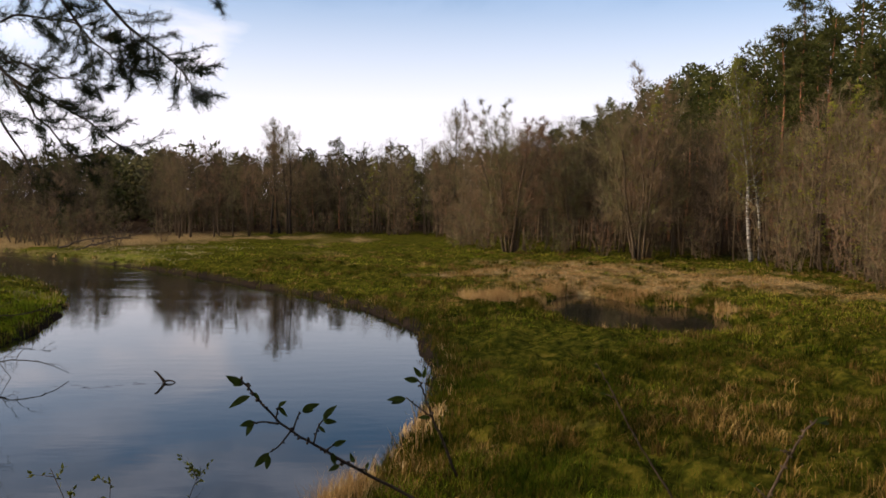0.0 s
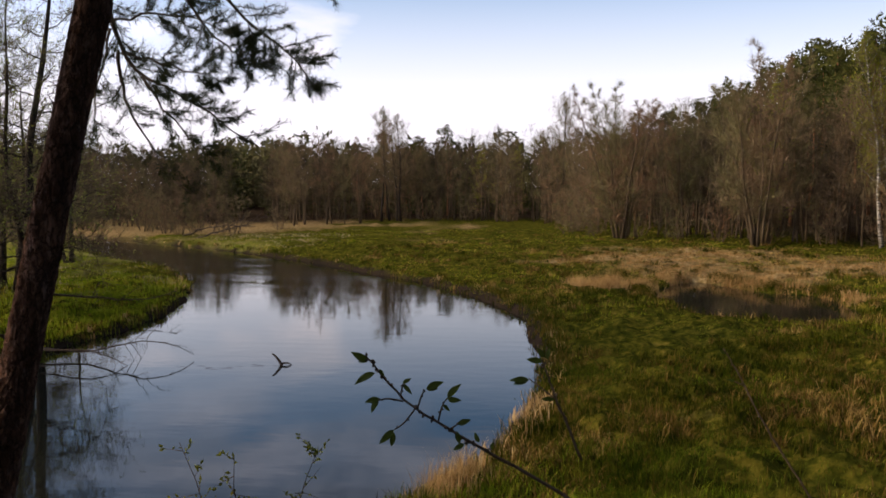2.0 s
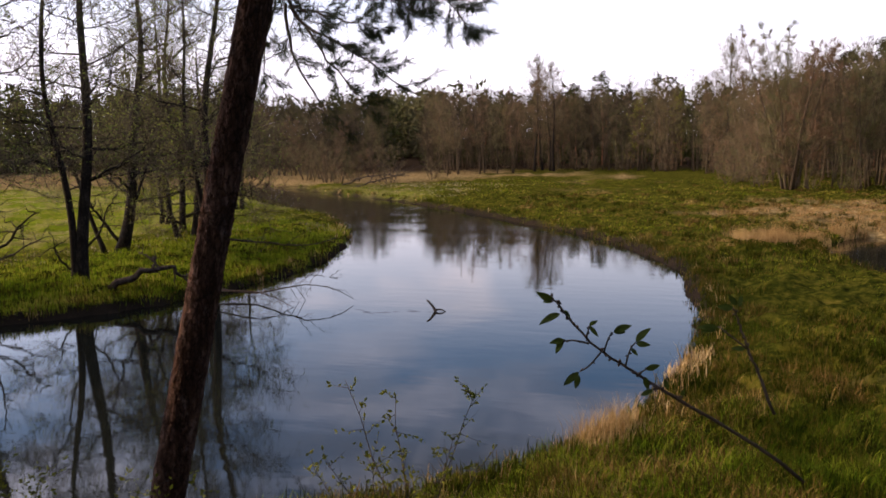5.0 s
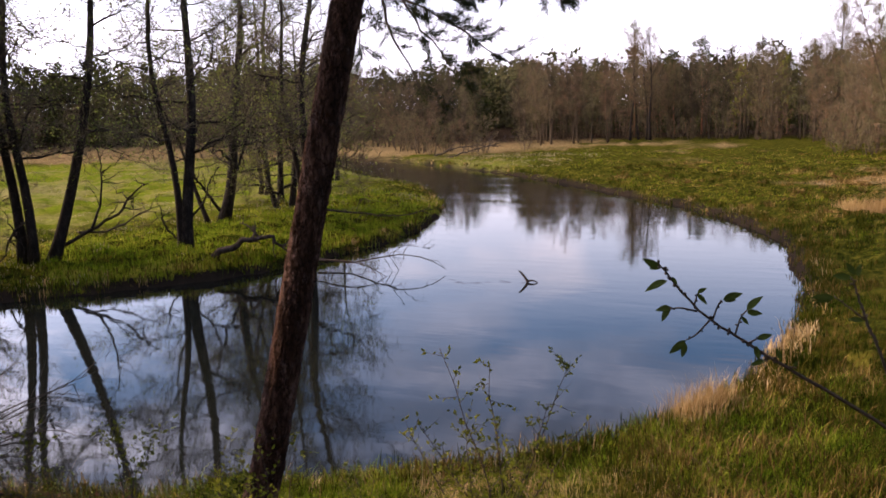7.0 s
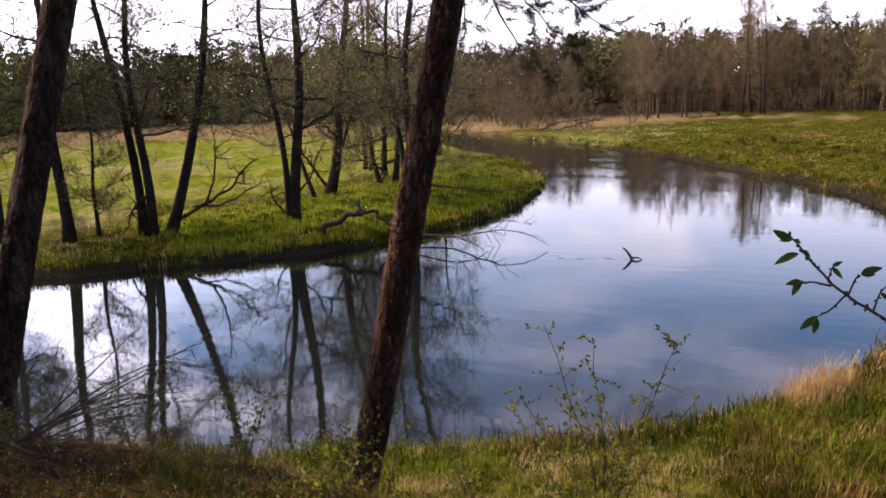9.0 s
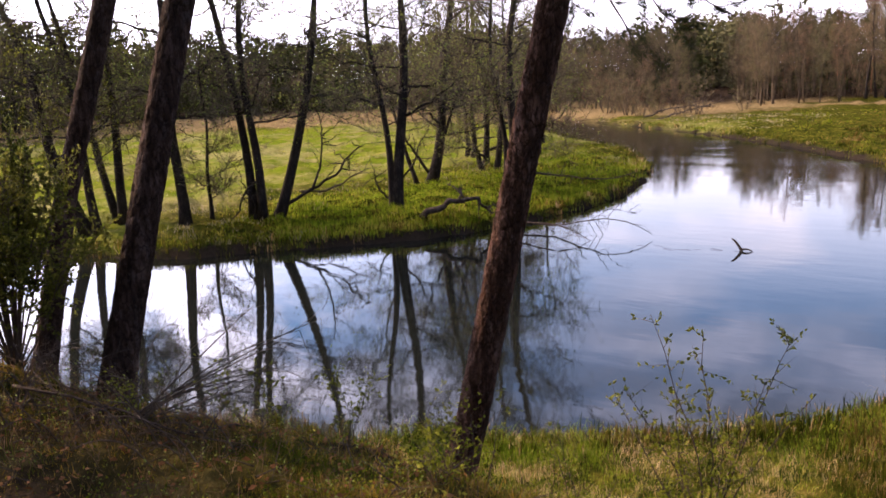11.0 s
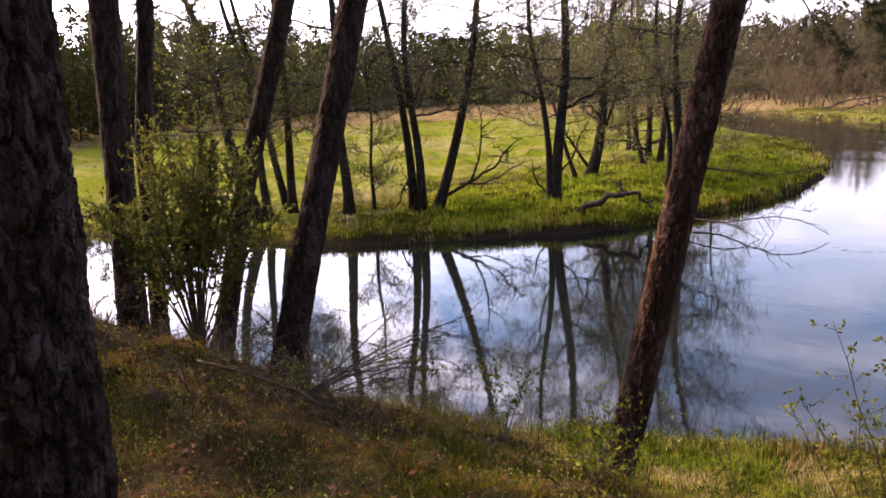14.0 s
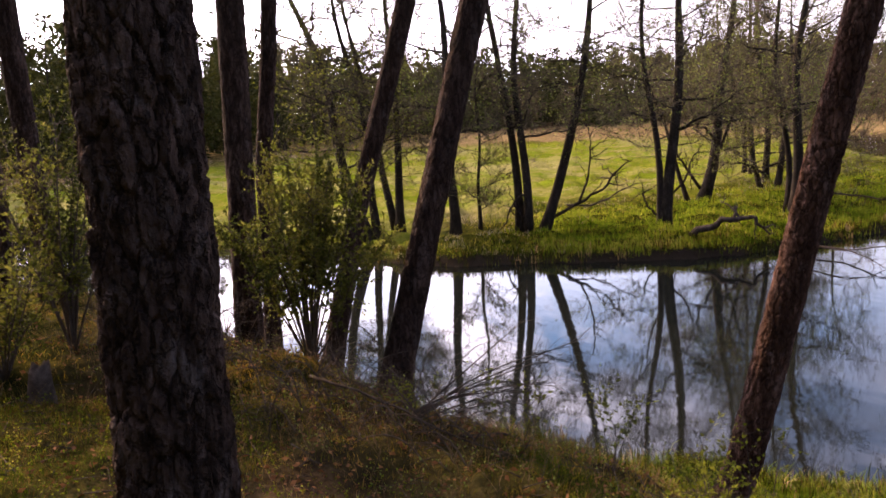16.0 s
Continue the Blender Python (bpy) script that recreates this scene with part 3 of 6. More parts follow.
water_grid.add([(-220, -90, 0), (40, -90, 0), (40, 120, 0), (-220, 120, 0)], [(0, 1, 2), (0, 2, 3)])
water = tagged(part("water", water_grid, WATER, None), "calm dark river water reflecting trees and cloudy sky", "river", kind="structure")

# ---- trees ----


def stem_path(rng, h, lean, wob, n=12, base=(0, 0, 0), bend=0.0):
    u = np.linspace(0, 1, n)
    p = np.zeros((n, 3))
    p[:, 2] = u * h
    ph = rng.uniform(0, 6.28, 4)
    p[:, 0] = lean[0] * h * (u + bend * (u - u * u)) + wob * (np.sin(u * 5 + ph[0]) - math.sin(ph[0])) + 0.4 * wob * (np.sin(u * 12 + ph[1]) - math.sin(ph[1]))
    p[:, 1] = lean[1] * h * (u + bend * (u - u * u)) + wob * (np.sin(u * 5 + ph[2]) - math.sin(ph[2])) + 0.4 * wob * (np.sin(u * 12 + ph[3]) - math.sin(ph[3]))
    return p + np.asarray(base)


def along(path, f):
    x = np.asarray(f) * (len(path) - 1)
    i = np.clip(x.astype(int), 0, len(path) - 2)
    w = (x - i)[:, None]
    return path[i] * (1 - w) + path[i + 1] * w


def crown_on(rng, path, r0, h, start, n1, reach, n2, n3, twig, rise=0.5, fine=1.0, far=False):
    """Limbs, boughs and twigs on a stem: a mesh for each limb, one of the twigs, and the places and ways of the twig tips."""
    limbs, fines = [], Geo()
    tips, tipw, full = [], [], n3
    f = start + (1 - start) * (np.arange(n1) + rng.uniform(0, 1, n1)) / n1
    base = along(path, f)
    azs = np.arange(n1) * 2.4 + rng.uniform(-0.5, 0.5, n1)
    for k in range(n1):
        u = (f[k] - start) / (1 - start)
        L = reach * (0.35 + 0.65 * math.sin(math.pi * min(1, 0.25 + 0.8 * u)) ** 0.8) * rng.uniform(0.6, 1.15) * (1.0 if u < 0.85 else 0.6)
        L *= 1 if far else 1.12 - 0.35 * u
        el = rise * (0.5 + 0.9 * u) + rng.uniform(-0.2, 0.25)
        d = np.array([math.cos(azs[k]) * math.cos(el), math.sin(azs[k]) * math.cos(el), math.sin(el)])
        m_ = 4 if far else 10
        s = np.linspace(0, 1, m_)[:, None]
        curve = base[k] + d * L * s + np.array([0, 0, 1.0]) * L * rng.uniform(-0.1, 0.3) * s ** 2 + rng.normal(0, (0.03 if far else 0.045) * L, (m_, 3)) * s
        rb = r0 * (1 - 0.85 * f[k]) * (rng.uniform(0.24, 0.44) if far else rng.uniform(0.2, 0.42))
        g = Geo()
        g.tube(curve, np.linspace(rb, rb * 0.15 + 0.003, m_), 3 if far else 5, cap=False)
        limbs.append(g)
        g2 = rng.uniform(0.15, 1, n2)
        b2 = along(curve, g2)
        d2 = unit(d * 0.9 + rng.normal(0, 0.7, (n2, 3)) + np.array([0, 0, 0.2]))
        L2 = L * rng.uniform(0.22, 0.5, n2) * (1.15 - 0.5 * g2)
        r2 = np.clip(rb * 0.22, twig, twig * 2.2) * rng.uniform(0.8, 1.2, n2)
        n3 = full if far else max(20, int(full * (1.25 - 0.85 * u)))
        q = rng.randint(0, n2, n3)
        h3 = rng.uniform(0.15, 1, n3)
        b3 = b2[q] + d2[q] * (L2[q] * h3)[:, None]
        d3 = unit(d2[q] * 0.8 + rng.normal(0, 0.7, (n3, 3)) + np.array([0, 0, 0.3]))
        L3 = rng.uniform(0.25, 0.65, n3) * fine * min(1.3, 0.4 + L * 0.3)
        if far:
            fines.spikes(b2, d2, L2, r2 * 2, rng)
            fines.spikes(b3, d3, L3, twig * 1.7, rng)
        else:
            v_ = np.linspace(0, 1, 5)[:, None]
            for i_ in range(n2):
                g.tube(b2[i_] + d2[i_] * L2[i_] * v_ + rng.normal(0, 0.07 * L2[i_], (5, 3)) * v_, np.linspace(max(rb * 0.3, r2[i_] * 0.8), 0.004, 5), 3, cap=False)
            fines.spikes(b3, d3, L3, twig * 1.5, rng)
        tips.append(b3 + d3 * L3[:, None] * rng.uniform(0.3, 1, (n3, 1)))
        tipw.append(d3)
    return limbs, fines, np.concatenate(tips), np.concatenate(tipw)


def stuffed(ob, label=""):
    return tagged(ob, label, kind="stuff")


def broadleaf(name, seed, at, stems, label, group, bark, twigs, leaf=None, leaf_n=0, leaf_size=0.05, start=0.3, n1=26, reach=2.6, n2=7, n3=22, twig=0.008, sides=8, rise=0.5, fine=1.0, flare=1.35, far=True):
    """stems: (height, radius, (lean x, lean y), bend, (base x, base y))."""
    rng = np.random.RandomState(seed)
    e = thing(name, at, label, "tree", group)
    for (h, r, lean, bend, off) in stems:
        k_ = 9 if far else 18
        path = stem_path(rng, h, lean, (0.012 if far else 0.016) * h, k_, (*off, -0.15), bend)
        g = Geo()
        u = np.linspace(0, 1, k_)
        rad_ = r * (1 - 0.9 * u) * (1 + (flare - 1) * np.exp(-u * h / 0.5)) + 0.006
        g.tube(path, rad_, sides)
        trunk = part("trunk", g, bark, e, "", True)
        limbs, fines, tips, ways = crown_on(rng, path, r, h, start, max(6, int(n1 * h / 14)), reach, n2, n3, twig, rise, fine, far)
        if far:
            joined = Geo()
            for lm in limbs:
                joined.add(lm.v[0], lm.t[0])
            stuffed(part("branchwork", joined, bark, trunk))
        else:
            for lm in limbs:
                part("limb", lm, bark, trunk)
        stuffed(part("crown", fines, twigs, trunk))
        if leaf and leaf_n:
            k = rng.randint(0, len(tips), leaf_n)
            lv = Geo()
            sz = leaf_size * rng.uniform(0.6, 1.3, leaf_n)
            lv.leaves(tips[k] + rng.normal(0, 0.05, (leaf_n, 3)), unit(ways[k] + rng.normal(0, 0.6, (leaf_n, 3))), rng.normal(size=(leaf_n, 3)), sz, sz * 0.75)
            stuffed(part("foliage", lv, leaf, trunk))
    return e


def far_pine(seed, h, r, crown, spread, clumps, label, bark=None, mat=None):
    rng = np.random.RandomState(seed)
    e = thing("pine_tree", (0, 0, 0), label, "tree", "pines on the wooded hill")
    path = stem_path(rng, h, rng.normal(0, 0.02, 2), 0.01 * h, 10, (0, 0, -0.3))
    g = Geo()
    g.tube(path, r * (1 - 0.85 * np.linspace(0, 1, 10)) + 0.01, 6)
    part("trunk", g, bark or PINE_BARK_UP, e, "", True)
    u = rng.uniform(0, 1, clumps) ** 0.8
    f = (1 - crown) + crown * u
    axis = along(path, np.clip(f, 0, 1))
    a = rng.uniform(0, 6.283, clumps)
    q = spread * (0.25 + 0.75 * np.sin(np.pi * np.clip(0.12 + 0.8 * u, 0, 1))) * np.sqrt(rng.uniform(0.05, 1, clumps)) * (0.75 + 0.35 * np.sin(a * 3 + rng.uniform(0, 6)))
    c = axis + np.stack([np.cos(a) * q, np.sin(a) * q, q * 0.18 + rng.normal(0, 0.2, clumps)], 1)
    b = Geo()
    b.cones(axis - np.array([0, 0, 0.25]), c - axis + np.array([0, 0, 0.25]), np.linalg.norm(c - axis, axis=1), 0.028)
    for k in range(9):
        z = rng.uniform(0.35, 1 - crown)
        aa = rng.uniform(0, 6.28)
        b.cones(along(path, [z]), np.array([[math.cos(aa), math.sin(aa), -0.1]]), rng.uniform(0.4, 1.3), 0.02)
    stuffed(part("branchwork", b, bark or FAR_BARK, e))
    n = 32
    w = rng.normal(size=(clumps, n, 3))
    w[:, :, 2] += 0.45
    w = unit(w)
    s = Geo()
    puff = rng.uniform(0.2, 0.42, (clumps, 1, 1)) * np.array([1.25, 1.25, 0.6])
    size = rng.uniform(0.22, 0.42, clumps * n)
    s.spikes((c[:, None, :] + w * puff * rng.uniform(0.3, 1.1, (clumps, n, 1))).reshape(-1, 3), unit(w + rng.normal(0, 0.5, w.shape)).reshape(-1, 3), size, 0.095, rng)
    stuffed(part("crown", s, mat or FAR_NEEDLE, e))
    return e


def open_reach(x, y):
    """The open view up the river, where no near tree stands."""
    return 18.3 < math.degrees(math.atan2(-x, y)) < 20.9 and math.hypot(x, y) < 190


def scatter(src, spots, rng, smin=0.85, smax=1.15):
    """Copies of the given trees at the places, turned and scaled."""
    for x, y in spots:
        if open_reach(x, y):
            continue
        s = rng.uniform(smin, smax)
        m = pose(x, y, ground_at(x, y) - 0.05, rng.normal(0, 1.5), rng.normal(0, 1.5), rng.uniform(0, 360)) @ Matrix.Diagonal((s, s, s * rng.uniform(0.92, 1.08), 1))
        copy_thing(src[rng.randint(0, len(src))], m)


def remove(things):
    for o in things:
        for c_ in list(o.children_recursive) + [o]:
            bpy.data.objects.remove(c_)


# patterns for the far woods, copied and then taken away
FAR_LABEL = "slender bare alder with brown twigs at the wood's edge"
far_alders = []
for sd in range(6):
    rg = np.random.RandomState(100 + sd)
    st = [(rg.uniform(11.5, 14.5), rg.uniform(0.07, 0.11), (rg.normal(0, 0.05), rg.normal(0, 0.05)), 0.0, (rg.normal(0, 0.4), rg.normal(0, 0.4))) for _ in range(1 + sd % 3)]
    k = len(st)
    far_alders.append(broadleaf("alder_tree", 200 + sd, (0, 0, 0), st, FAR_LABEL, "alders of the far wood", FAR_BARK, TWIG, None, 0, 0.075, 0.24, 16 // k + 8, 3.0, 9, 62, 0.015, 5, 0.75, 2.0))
big_clumps = []
for sd in range(2):
    rg = np.random.RandomState(140 + sd)
    st = [(rg.uniform(11, 14.2), rg.uniform(0.09, 0.15), (0.2 * math.cos(a_) + rg.normal(0, 0.04), 0.2 * math.sin(a_) + rg.normal(0, 0.04)), -0.3, (0.4 * math.cos(a_), 0.4 * math.sin(a_))) for a_ in np.arange(7) * 0.9]
    big_clumps.append(broadleaf("alder_clump", 240 + sd, (0, 0, 0), st, "many-stemmed bare alder clump on the meadow's rim", "alder clumps on the meadow", FAR_BARK, TWIG, None, 0, 0.075, 0.12, 24, 2.7, 10, 95, 0.013, 5, 0.7, 1.9))
tall_alders = [broadleaf("tall_alder", 260 + sd, (0, 0, 0), [(18.5, 0.2, (0.02, 0.0), 0.0, (0, 0)), (17, 0.16, (-0.05, 0.02), 0.0, (1.4, 0.3))], "tall bare alder with an open crown", "tall alders", ALDER_BARK, TWIG, None, 0, 0.05, 0.3, 26, 4.2, 10, 80, 0.013, 6, 0.8, 1.9) for sd in range(2)]
green_trees = [broadleaf("leafing_tree", 280 + sd, (0, 0, 0), [(9.5 + sd, 0.1, (0.02, 0.02), 0.0, (0, 0))], "young tree in fresh yellow-green leaf", "leafing trees", FAR_BARK, TWIG, SPRING_LEAF, 1700, 0.1, 0.12, 26, 1.9, 7, 26, 0.01, 5, 0.8, 1.5) for sd in range(2)]
shrubs = []
for sd in range(2):
    rg = np.random.RandomState(300 + sd)
    shrubs.append(broadleaf("willow_shrub", 300 + sd, (0, 0, 0), [(rg.uniform(3.2, 4.6), 0.04, (0.35 * math.cos(a_), 0.35 * math.sin(a_)), 0.2, (0.3 * math.cos(a_), 0.3 * math.sin(a_))) for a_ in np.arange(5) * 1.26], "grey-brown bare willow shrub", "willow shrubs", FAR_BARK, TWIG, None, 0, 0.07, 0.1, 40, 1.2, 6, 26, 0.012, 4, 0.6, 1.4))
hill_pines = [far_pine(320 + sd, 16 + sd, 0.17, 0.45 - 0.03 * sd, 2.4, 105, "tall Scots pine with orange trunk and dark crown") for sd in range(4)]
# FAR_NEEDLE in place of NEEDLE: distance haze put into the crown colour
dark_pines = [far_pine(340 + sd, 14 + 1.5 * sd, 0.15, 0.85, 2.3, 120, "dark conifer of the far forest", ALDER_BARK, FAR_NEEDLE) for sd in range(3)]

rng = np.random.RandomState(7)


def rows(line, step, jitter, depths):
    """Places along a line of points and to its right-hand side."""
    line = np.array(line, dtype=float)
    seg = np.linalg.norm(np.diff(line, axis=0), axis=1)
    s = np.concatenate([[0], np.cumsum(seg)])
    out = []
    for dist in depths:
        for u in np.arange(rng.uniform(0, step), s[-1], step * (1 + 0.012 * dist)):
            x, y = np.interp(u, s, line[:, 0]), np.interp(u, s, line[:, 1])
            i = min(np.searchsorted(s, u, "right") - 1, len(seg) - 1)
            t = (line[i + 1] - line[i]) / seg[i]
            x, y = x + t[1] * dist + rng.normal(0, jitter), y - t[0] * dist + rng.normal(0, jitter)
            out.append((x, y))
    return out


def wood_mass(name, label, spots_, kind_, tall, bark, twig_mat, seed):
    """Woods behind the first rows: simple stems and sprays, past counting."""
    rg_ = np.random.RandomState(seed)
    stems_, spray = Geo(), Geo()
    spots_ = [p_ for p_ in spots_ if not open_reach(*p_)]
    z_ = ground_height([p_[0] for p_ in spots_], [p_[1] for p_ in spots_])
    for (x, y), z in zip(spots_, z_):
        h = tall * rg_.uniform(0.8, 1.15)
        p_ = stem_path(rg_, h, rg_.normal(0, 0.04, 2), 0.1, 5, (x, y, z - 0.3))
        stems_.tube(p_, np.linspace(0.11, 0.02, 5) * (1.3 if kind_ == "pine" else 1), 4, cap=False)
        if kind_ == "pine":
            n, f0, sp, ln, wd = 430, 0.2, 2.5, 0.85, 0.3
        elif kind_ == "far":
            n, f0, sp, ln, wd = 130, 0.08, 3.2, 1.25, 0.6
        else:
            n, f0, sp, ln, wd = 560, 0.26, 2.9, 1.0, 0.04
        u = f0 + (1 - f0) * rg_.uniform(0, 1, n)
        u[: n // 7] = rg_.uniform(0.02, f0, n // 7)
        a = rg_.uniform(0, 6.28, n)
        q = sp * rg_.uniform(0.05, 1, n) * np.sin(np.pi * np.clip(0.25 + 0.72 * (u - f0) / (1 - f0), 0.1, 1)) ** 0.7
        c_ = along(p_, u) + np.stack([np.cos(a) * q, np.sin(a) * q, q * 0.3], 1)
        w_ = unit(np.stack([np.cos(a), np.sin(a), 0.35 + 0 * a + (0.9 if kind_ == "alder" else 0)], 1) + rg_.normal(0, 0.7 if kind_ == "alder" else 0.9, (n, 3)))
        spray.spikes(c_, w_, ln * rg_.uniform(0.5, 1.2, n), wd, rg_)
    e = thing(name, (0, 0, 0), label, "wood")
    e["kind"] = "stuff"
    stuffed(part("stems", stems_, bark, e))
    stuffed(part("crowns", spray, twig_mat, e))


RIGHT_EDGE = [(29, 30), (25.5, 42), (26, 50), (27.5, 62), (18, 70), (10, 80), (6, 90), (2, 112), (-14, 121), (-30, 128), (-60, 132), (-80, 128)]
scatter(far_alders, rows(RIGHT_EDGE[:6], 2.2, 0.7, (0.8, 3.2)), rng, 0.72, 0.92)
scatter(far_alders, rows(RIGHT_EDGE[5:], 3.3, 1.3, (0.8, 4.2)), rng, 0.8, 0.98)
near_wood = rows(RIGHT_EDGE[:6], 1.6, 0.8, (5.5, 8))
deep = rows(RIGHT_EDGE[5:], 1.9, 0.9, (7, 11, 16, 22))
# back rows take the shade-darkened twigs, so the front crowns stand out
wood_mass("alder_wood", "dense bare brown alder wood behind the meadow's edge", deep, "alder", 12.5, FAR_BARK, SHADED_TWIG, 71)
wood_mass("alder_wood", "dense bare brown alder thicket below the hill", near_wood, "alder", 10.3, FAR_BARK, SHADED_TWIG, 76)
scatter(hill_pines, rows([(34, 40), (35.5, 52), (36, 63), (31, 74)], 3.0, 1.3, (0, 5.5)), rng, 0.88, 1.12)
scatter(hill_pines, rows([(29, 76), (22, 92), (12, 116)], 3.6, 1.6, (2, 8)), rng, 0.68, 0.86)
scatter(hill_pines, rows([(-60, 150), (6, 138)], 7, 2.5, (2,)), rng, 0.7, 0.85)
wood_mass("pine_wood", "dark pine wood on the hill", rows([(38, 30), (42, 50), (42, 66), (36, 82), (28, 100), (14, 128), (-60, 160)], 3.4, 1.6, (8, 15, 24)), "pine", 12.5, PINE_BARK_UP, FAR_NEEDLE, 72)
scatter(green_trees, [(26.8, 60.2), (29.2, 55), (-8, 118.5), (27.6, 50.5), (18.5, 68.5), (31, 62), (-3, 119.5), (26.4, 55.6)], rng, 0.95, 1.3)
scatter(big_clumps, [(7.4, 75.0), (17.2, 66.6)], rng, 1.06, 1.1)
scatter(tall_alders, [(-23.2, 121), (-20.0, 119), (3.5, 112)], rng, 0.84, 0.9)
scatter(far_alders, [(-31.5, 109), (-33.5, 111), (-29.0, 112), (-27.2, 111), (-35, 116), (-25.5, 116)], rng, 0.8, 0.95)
scatter(far_alders, rows([(-84, 96), (-72, 104), (-50, 112), (-36, 112)][::-1], 3.6, 1.6, (0, 5)), rng, 0.6, 0.9)
wood_mass("alder_wood", "bare brown alder wood beyond the river", rows([(-34, 116), (-50, 118), (-76, 110), (-92, 100)], 2.6, 1.5, (3, 8, 14)), "alder", 11, FAR_BARK, SHADED_TWIG, 73)
scatter(shrubs, rows([(-28, 93), (-42, 88), (-60, 106)], 4.5, 1.6, (0, 4)) + [(26, 46), (24.5, 40), (5, 79), (12, 73), (3, 84), (22, 66), (27, 55)] + rows(RIGHT_EDGE, 4.2, 1.3, (-0.6,)), rng, 0.7, 1.3)
# conifer forest beyond the mown field, bushes on the field's rim
LEFT_EDGE = [(-78, 138), (-104, 124), (-124, 100), (-126, 76), (-116, 56), (-100, 42), (-88, 22), (-84, 0)]
scatter(dark_pines, rows(LEFT_EDGE, 5.0, 1.8, (0,)), rng, 0.65, 1.05)
# the paler needles carry painted haze here as well
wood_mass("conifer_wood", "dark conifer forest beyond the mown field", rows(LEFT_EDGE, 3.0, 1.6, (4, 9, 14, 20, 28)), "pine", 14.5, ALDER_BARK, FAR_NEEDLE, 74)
scatter(far_alders, rows([(-84, 122), (-108, 108), (-116, 88)], 5, 2, (0, 4)), rng, 0.55, 0.8)
scatter(green_trees, [(-70, 2), (-76, 10), (-74, -8), (-62, -2)], rng, 0.9, 1.2)
far_ring = [(-math.sin(a_) * r_, math.cos(a_) * r_) for a_, r_ in zip(np.radians(rng.uniform(-36, 100, 1000)), rng.uniform(150, 265, 1000))]
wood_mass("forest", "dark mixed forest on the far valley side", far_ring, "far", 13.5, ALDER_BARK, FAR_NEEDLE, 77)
up_river = [(-math.sin(a_) * r_, math.cos(a_) * r_) for a_, r_ in zip(np.radians(rng.uniform(17.2, 22.0, 90)), rng.uniform(192, 250, 90))]
wood_mass("forest", "dark mixed forest where the river comes from", up_river, "far", 15.0, FAR_BARK, TWIG, 78)
# unseen wood added behind the viewpoint and across the river bend, blocking sky light
back_spots = [(x, y) for x, y in zip(rng.uniform(-75, 70, 330), rng.uniform(-50, 24, 330)) if (y < -9 or x > 27) and not (x < -15 and y > -14 - 0.15 * (x + 15) * -1)]
wood_mass("pine_wood", "unseen pine wood added behind the viewpoint to block sky light", back_spots, "pine", 15, PINE_BARK_UP, NEEDLE, 75)
remove(far_alders + big_clumps + tall_alders + green_trees + shrubs + hill_pines + dark_pines)

# white birch by the wood's edge
broadleaf("birch_tree", 401, (25.0, 63.0, ground_at(25.0, 63.0)), [(15.5, 0.15, (-0.11, 0.02), 0.0, (0, 0)), (14, 0.12, (-0.06, 0.03), 0.1, (0.7, 0.2))], "white-barked birch with fresh yellow-green leaves at the wood's edge", "", BIRCH_BARK, TWIG, SPRING_LEAF, 6000, 0.085, 0.3, 34, 2.6, 8, 60, 0.012, 7, 0.8, 1.6)

# ---- alders on the far bank ----
BANK = "dark alder in first leaf on the grassy river bank"


def bank_alder(seed, x, y, stems, leaf_n=700, start=0.22, reach=2.7, n1=20, label=BANK, leaf=None):
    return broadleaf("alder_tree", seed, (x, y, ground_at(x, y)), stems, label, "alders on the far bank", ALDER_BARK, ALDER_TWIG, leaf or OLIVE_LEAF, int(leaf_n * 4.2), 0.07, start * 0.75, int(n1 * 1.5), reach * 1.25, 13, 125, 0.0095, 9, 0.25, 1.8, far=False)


low_alders = {}
low_alders["triple"] = bank_alder(501, -22.9, 18.6, [(15, 0.16, (-0.055, -0.035), 0.3, (-0.1, -0.1)), (14.5, 0.16, (0.0, 0.0), 0.1, (0.16, 0.04))], 420, 0.3, 2.6, 14)
low_alders["leaning"] = bank_alder(502, -22.65, 19.25, [(14.5, 0.19, (0.16, 0.12), 0.35, (0, 0))], 700, 0.4, 2.8, 18, "dark alder leaning towards the water")
low_alders["pair"] = bank_alder(503, -19.7, 22.4, [(15.5, 0.21, (0.03, 0.02), 0.2, (0, 0)), (14, 0.13, (-0.01, -0.01), -1.2, (-0.14, -0.12))], 600, 0.3, 2.6, 17)
bank_alder(504, -24.8, 16.9, [(14, 0.19, (0.0, 0.0), 0.1, (0, 0))], 600, 0.35, 2.4, 18)
bank_alder(505, -24.5, 17.8, [(6.5, 0.07, (0.04, 0.03), 0.0, (0, 0))], 260, 0.15, 1.5, 30)
low_alders["forked"] = bank_alder(506, -23.8, 29.5, [(14, 0.25, (0.1, 0.06), 0.2, (0, 0)), (8, 0.1, (-0.2, -0.1), 0.3, (-0.5, -0.3))], 700, 0.2, 3.6, 20)
low_alders["spreading"] = bank_alder(507, -23.6, 34.0, [(9.5, 0.16, (0.05, 0.04), 0.2, (0.3, 0.2)), (8, 0.13, (-0.22, -0.12), 0.2, (-0.3, 0.0))], 900, 0.15, 3.2, 22, "low spreading alder in yellow-green first leaf", SPRING_LEAF)
bank_alder(508, -18.1, 27.6, [(14, 0.2, (0.08, 0.05), 0.2, (0, 0)), (12, 0.12, (0.02, -0.02), 0.0, (-0.5, 0.3))], 700, 0.25, 2.8, 18)
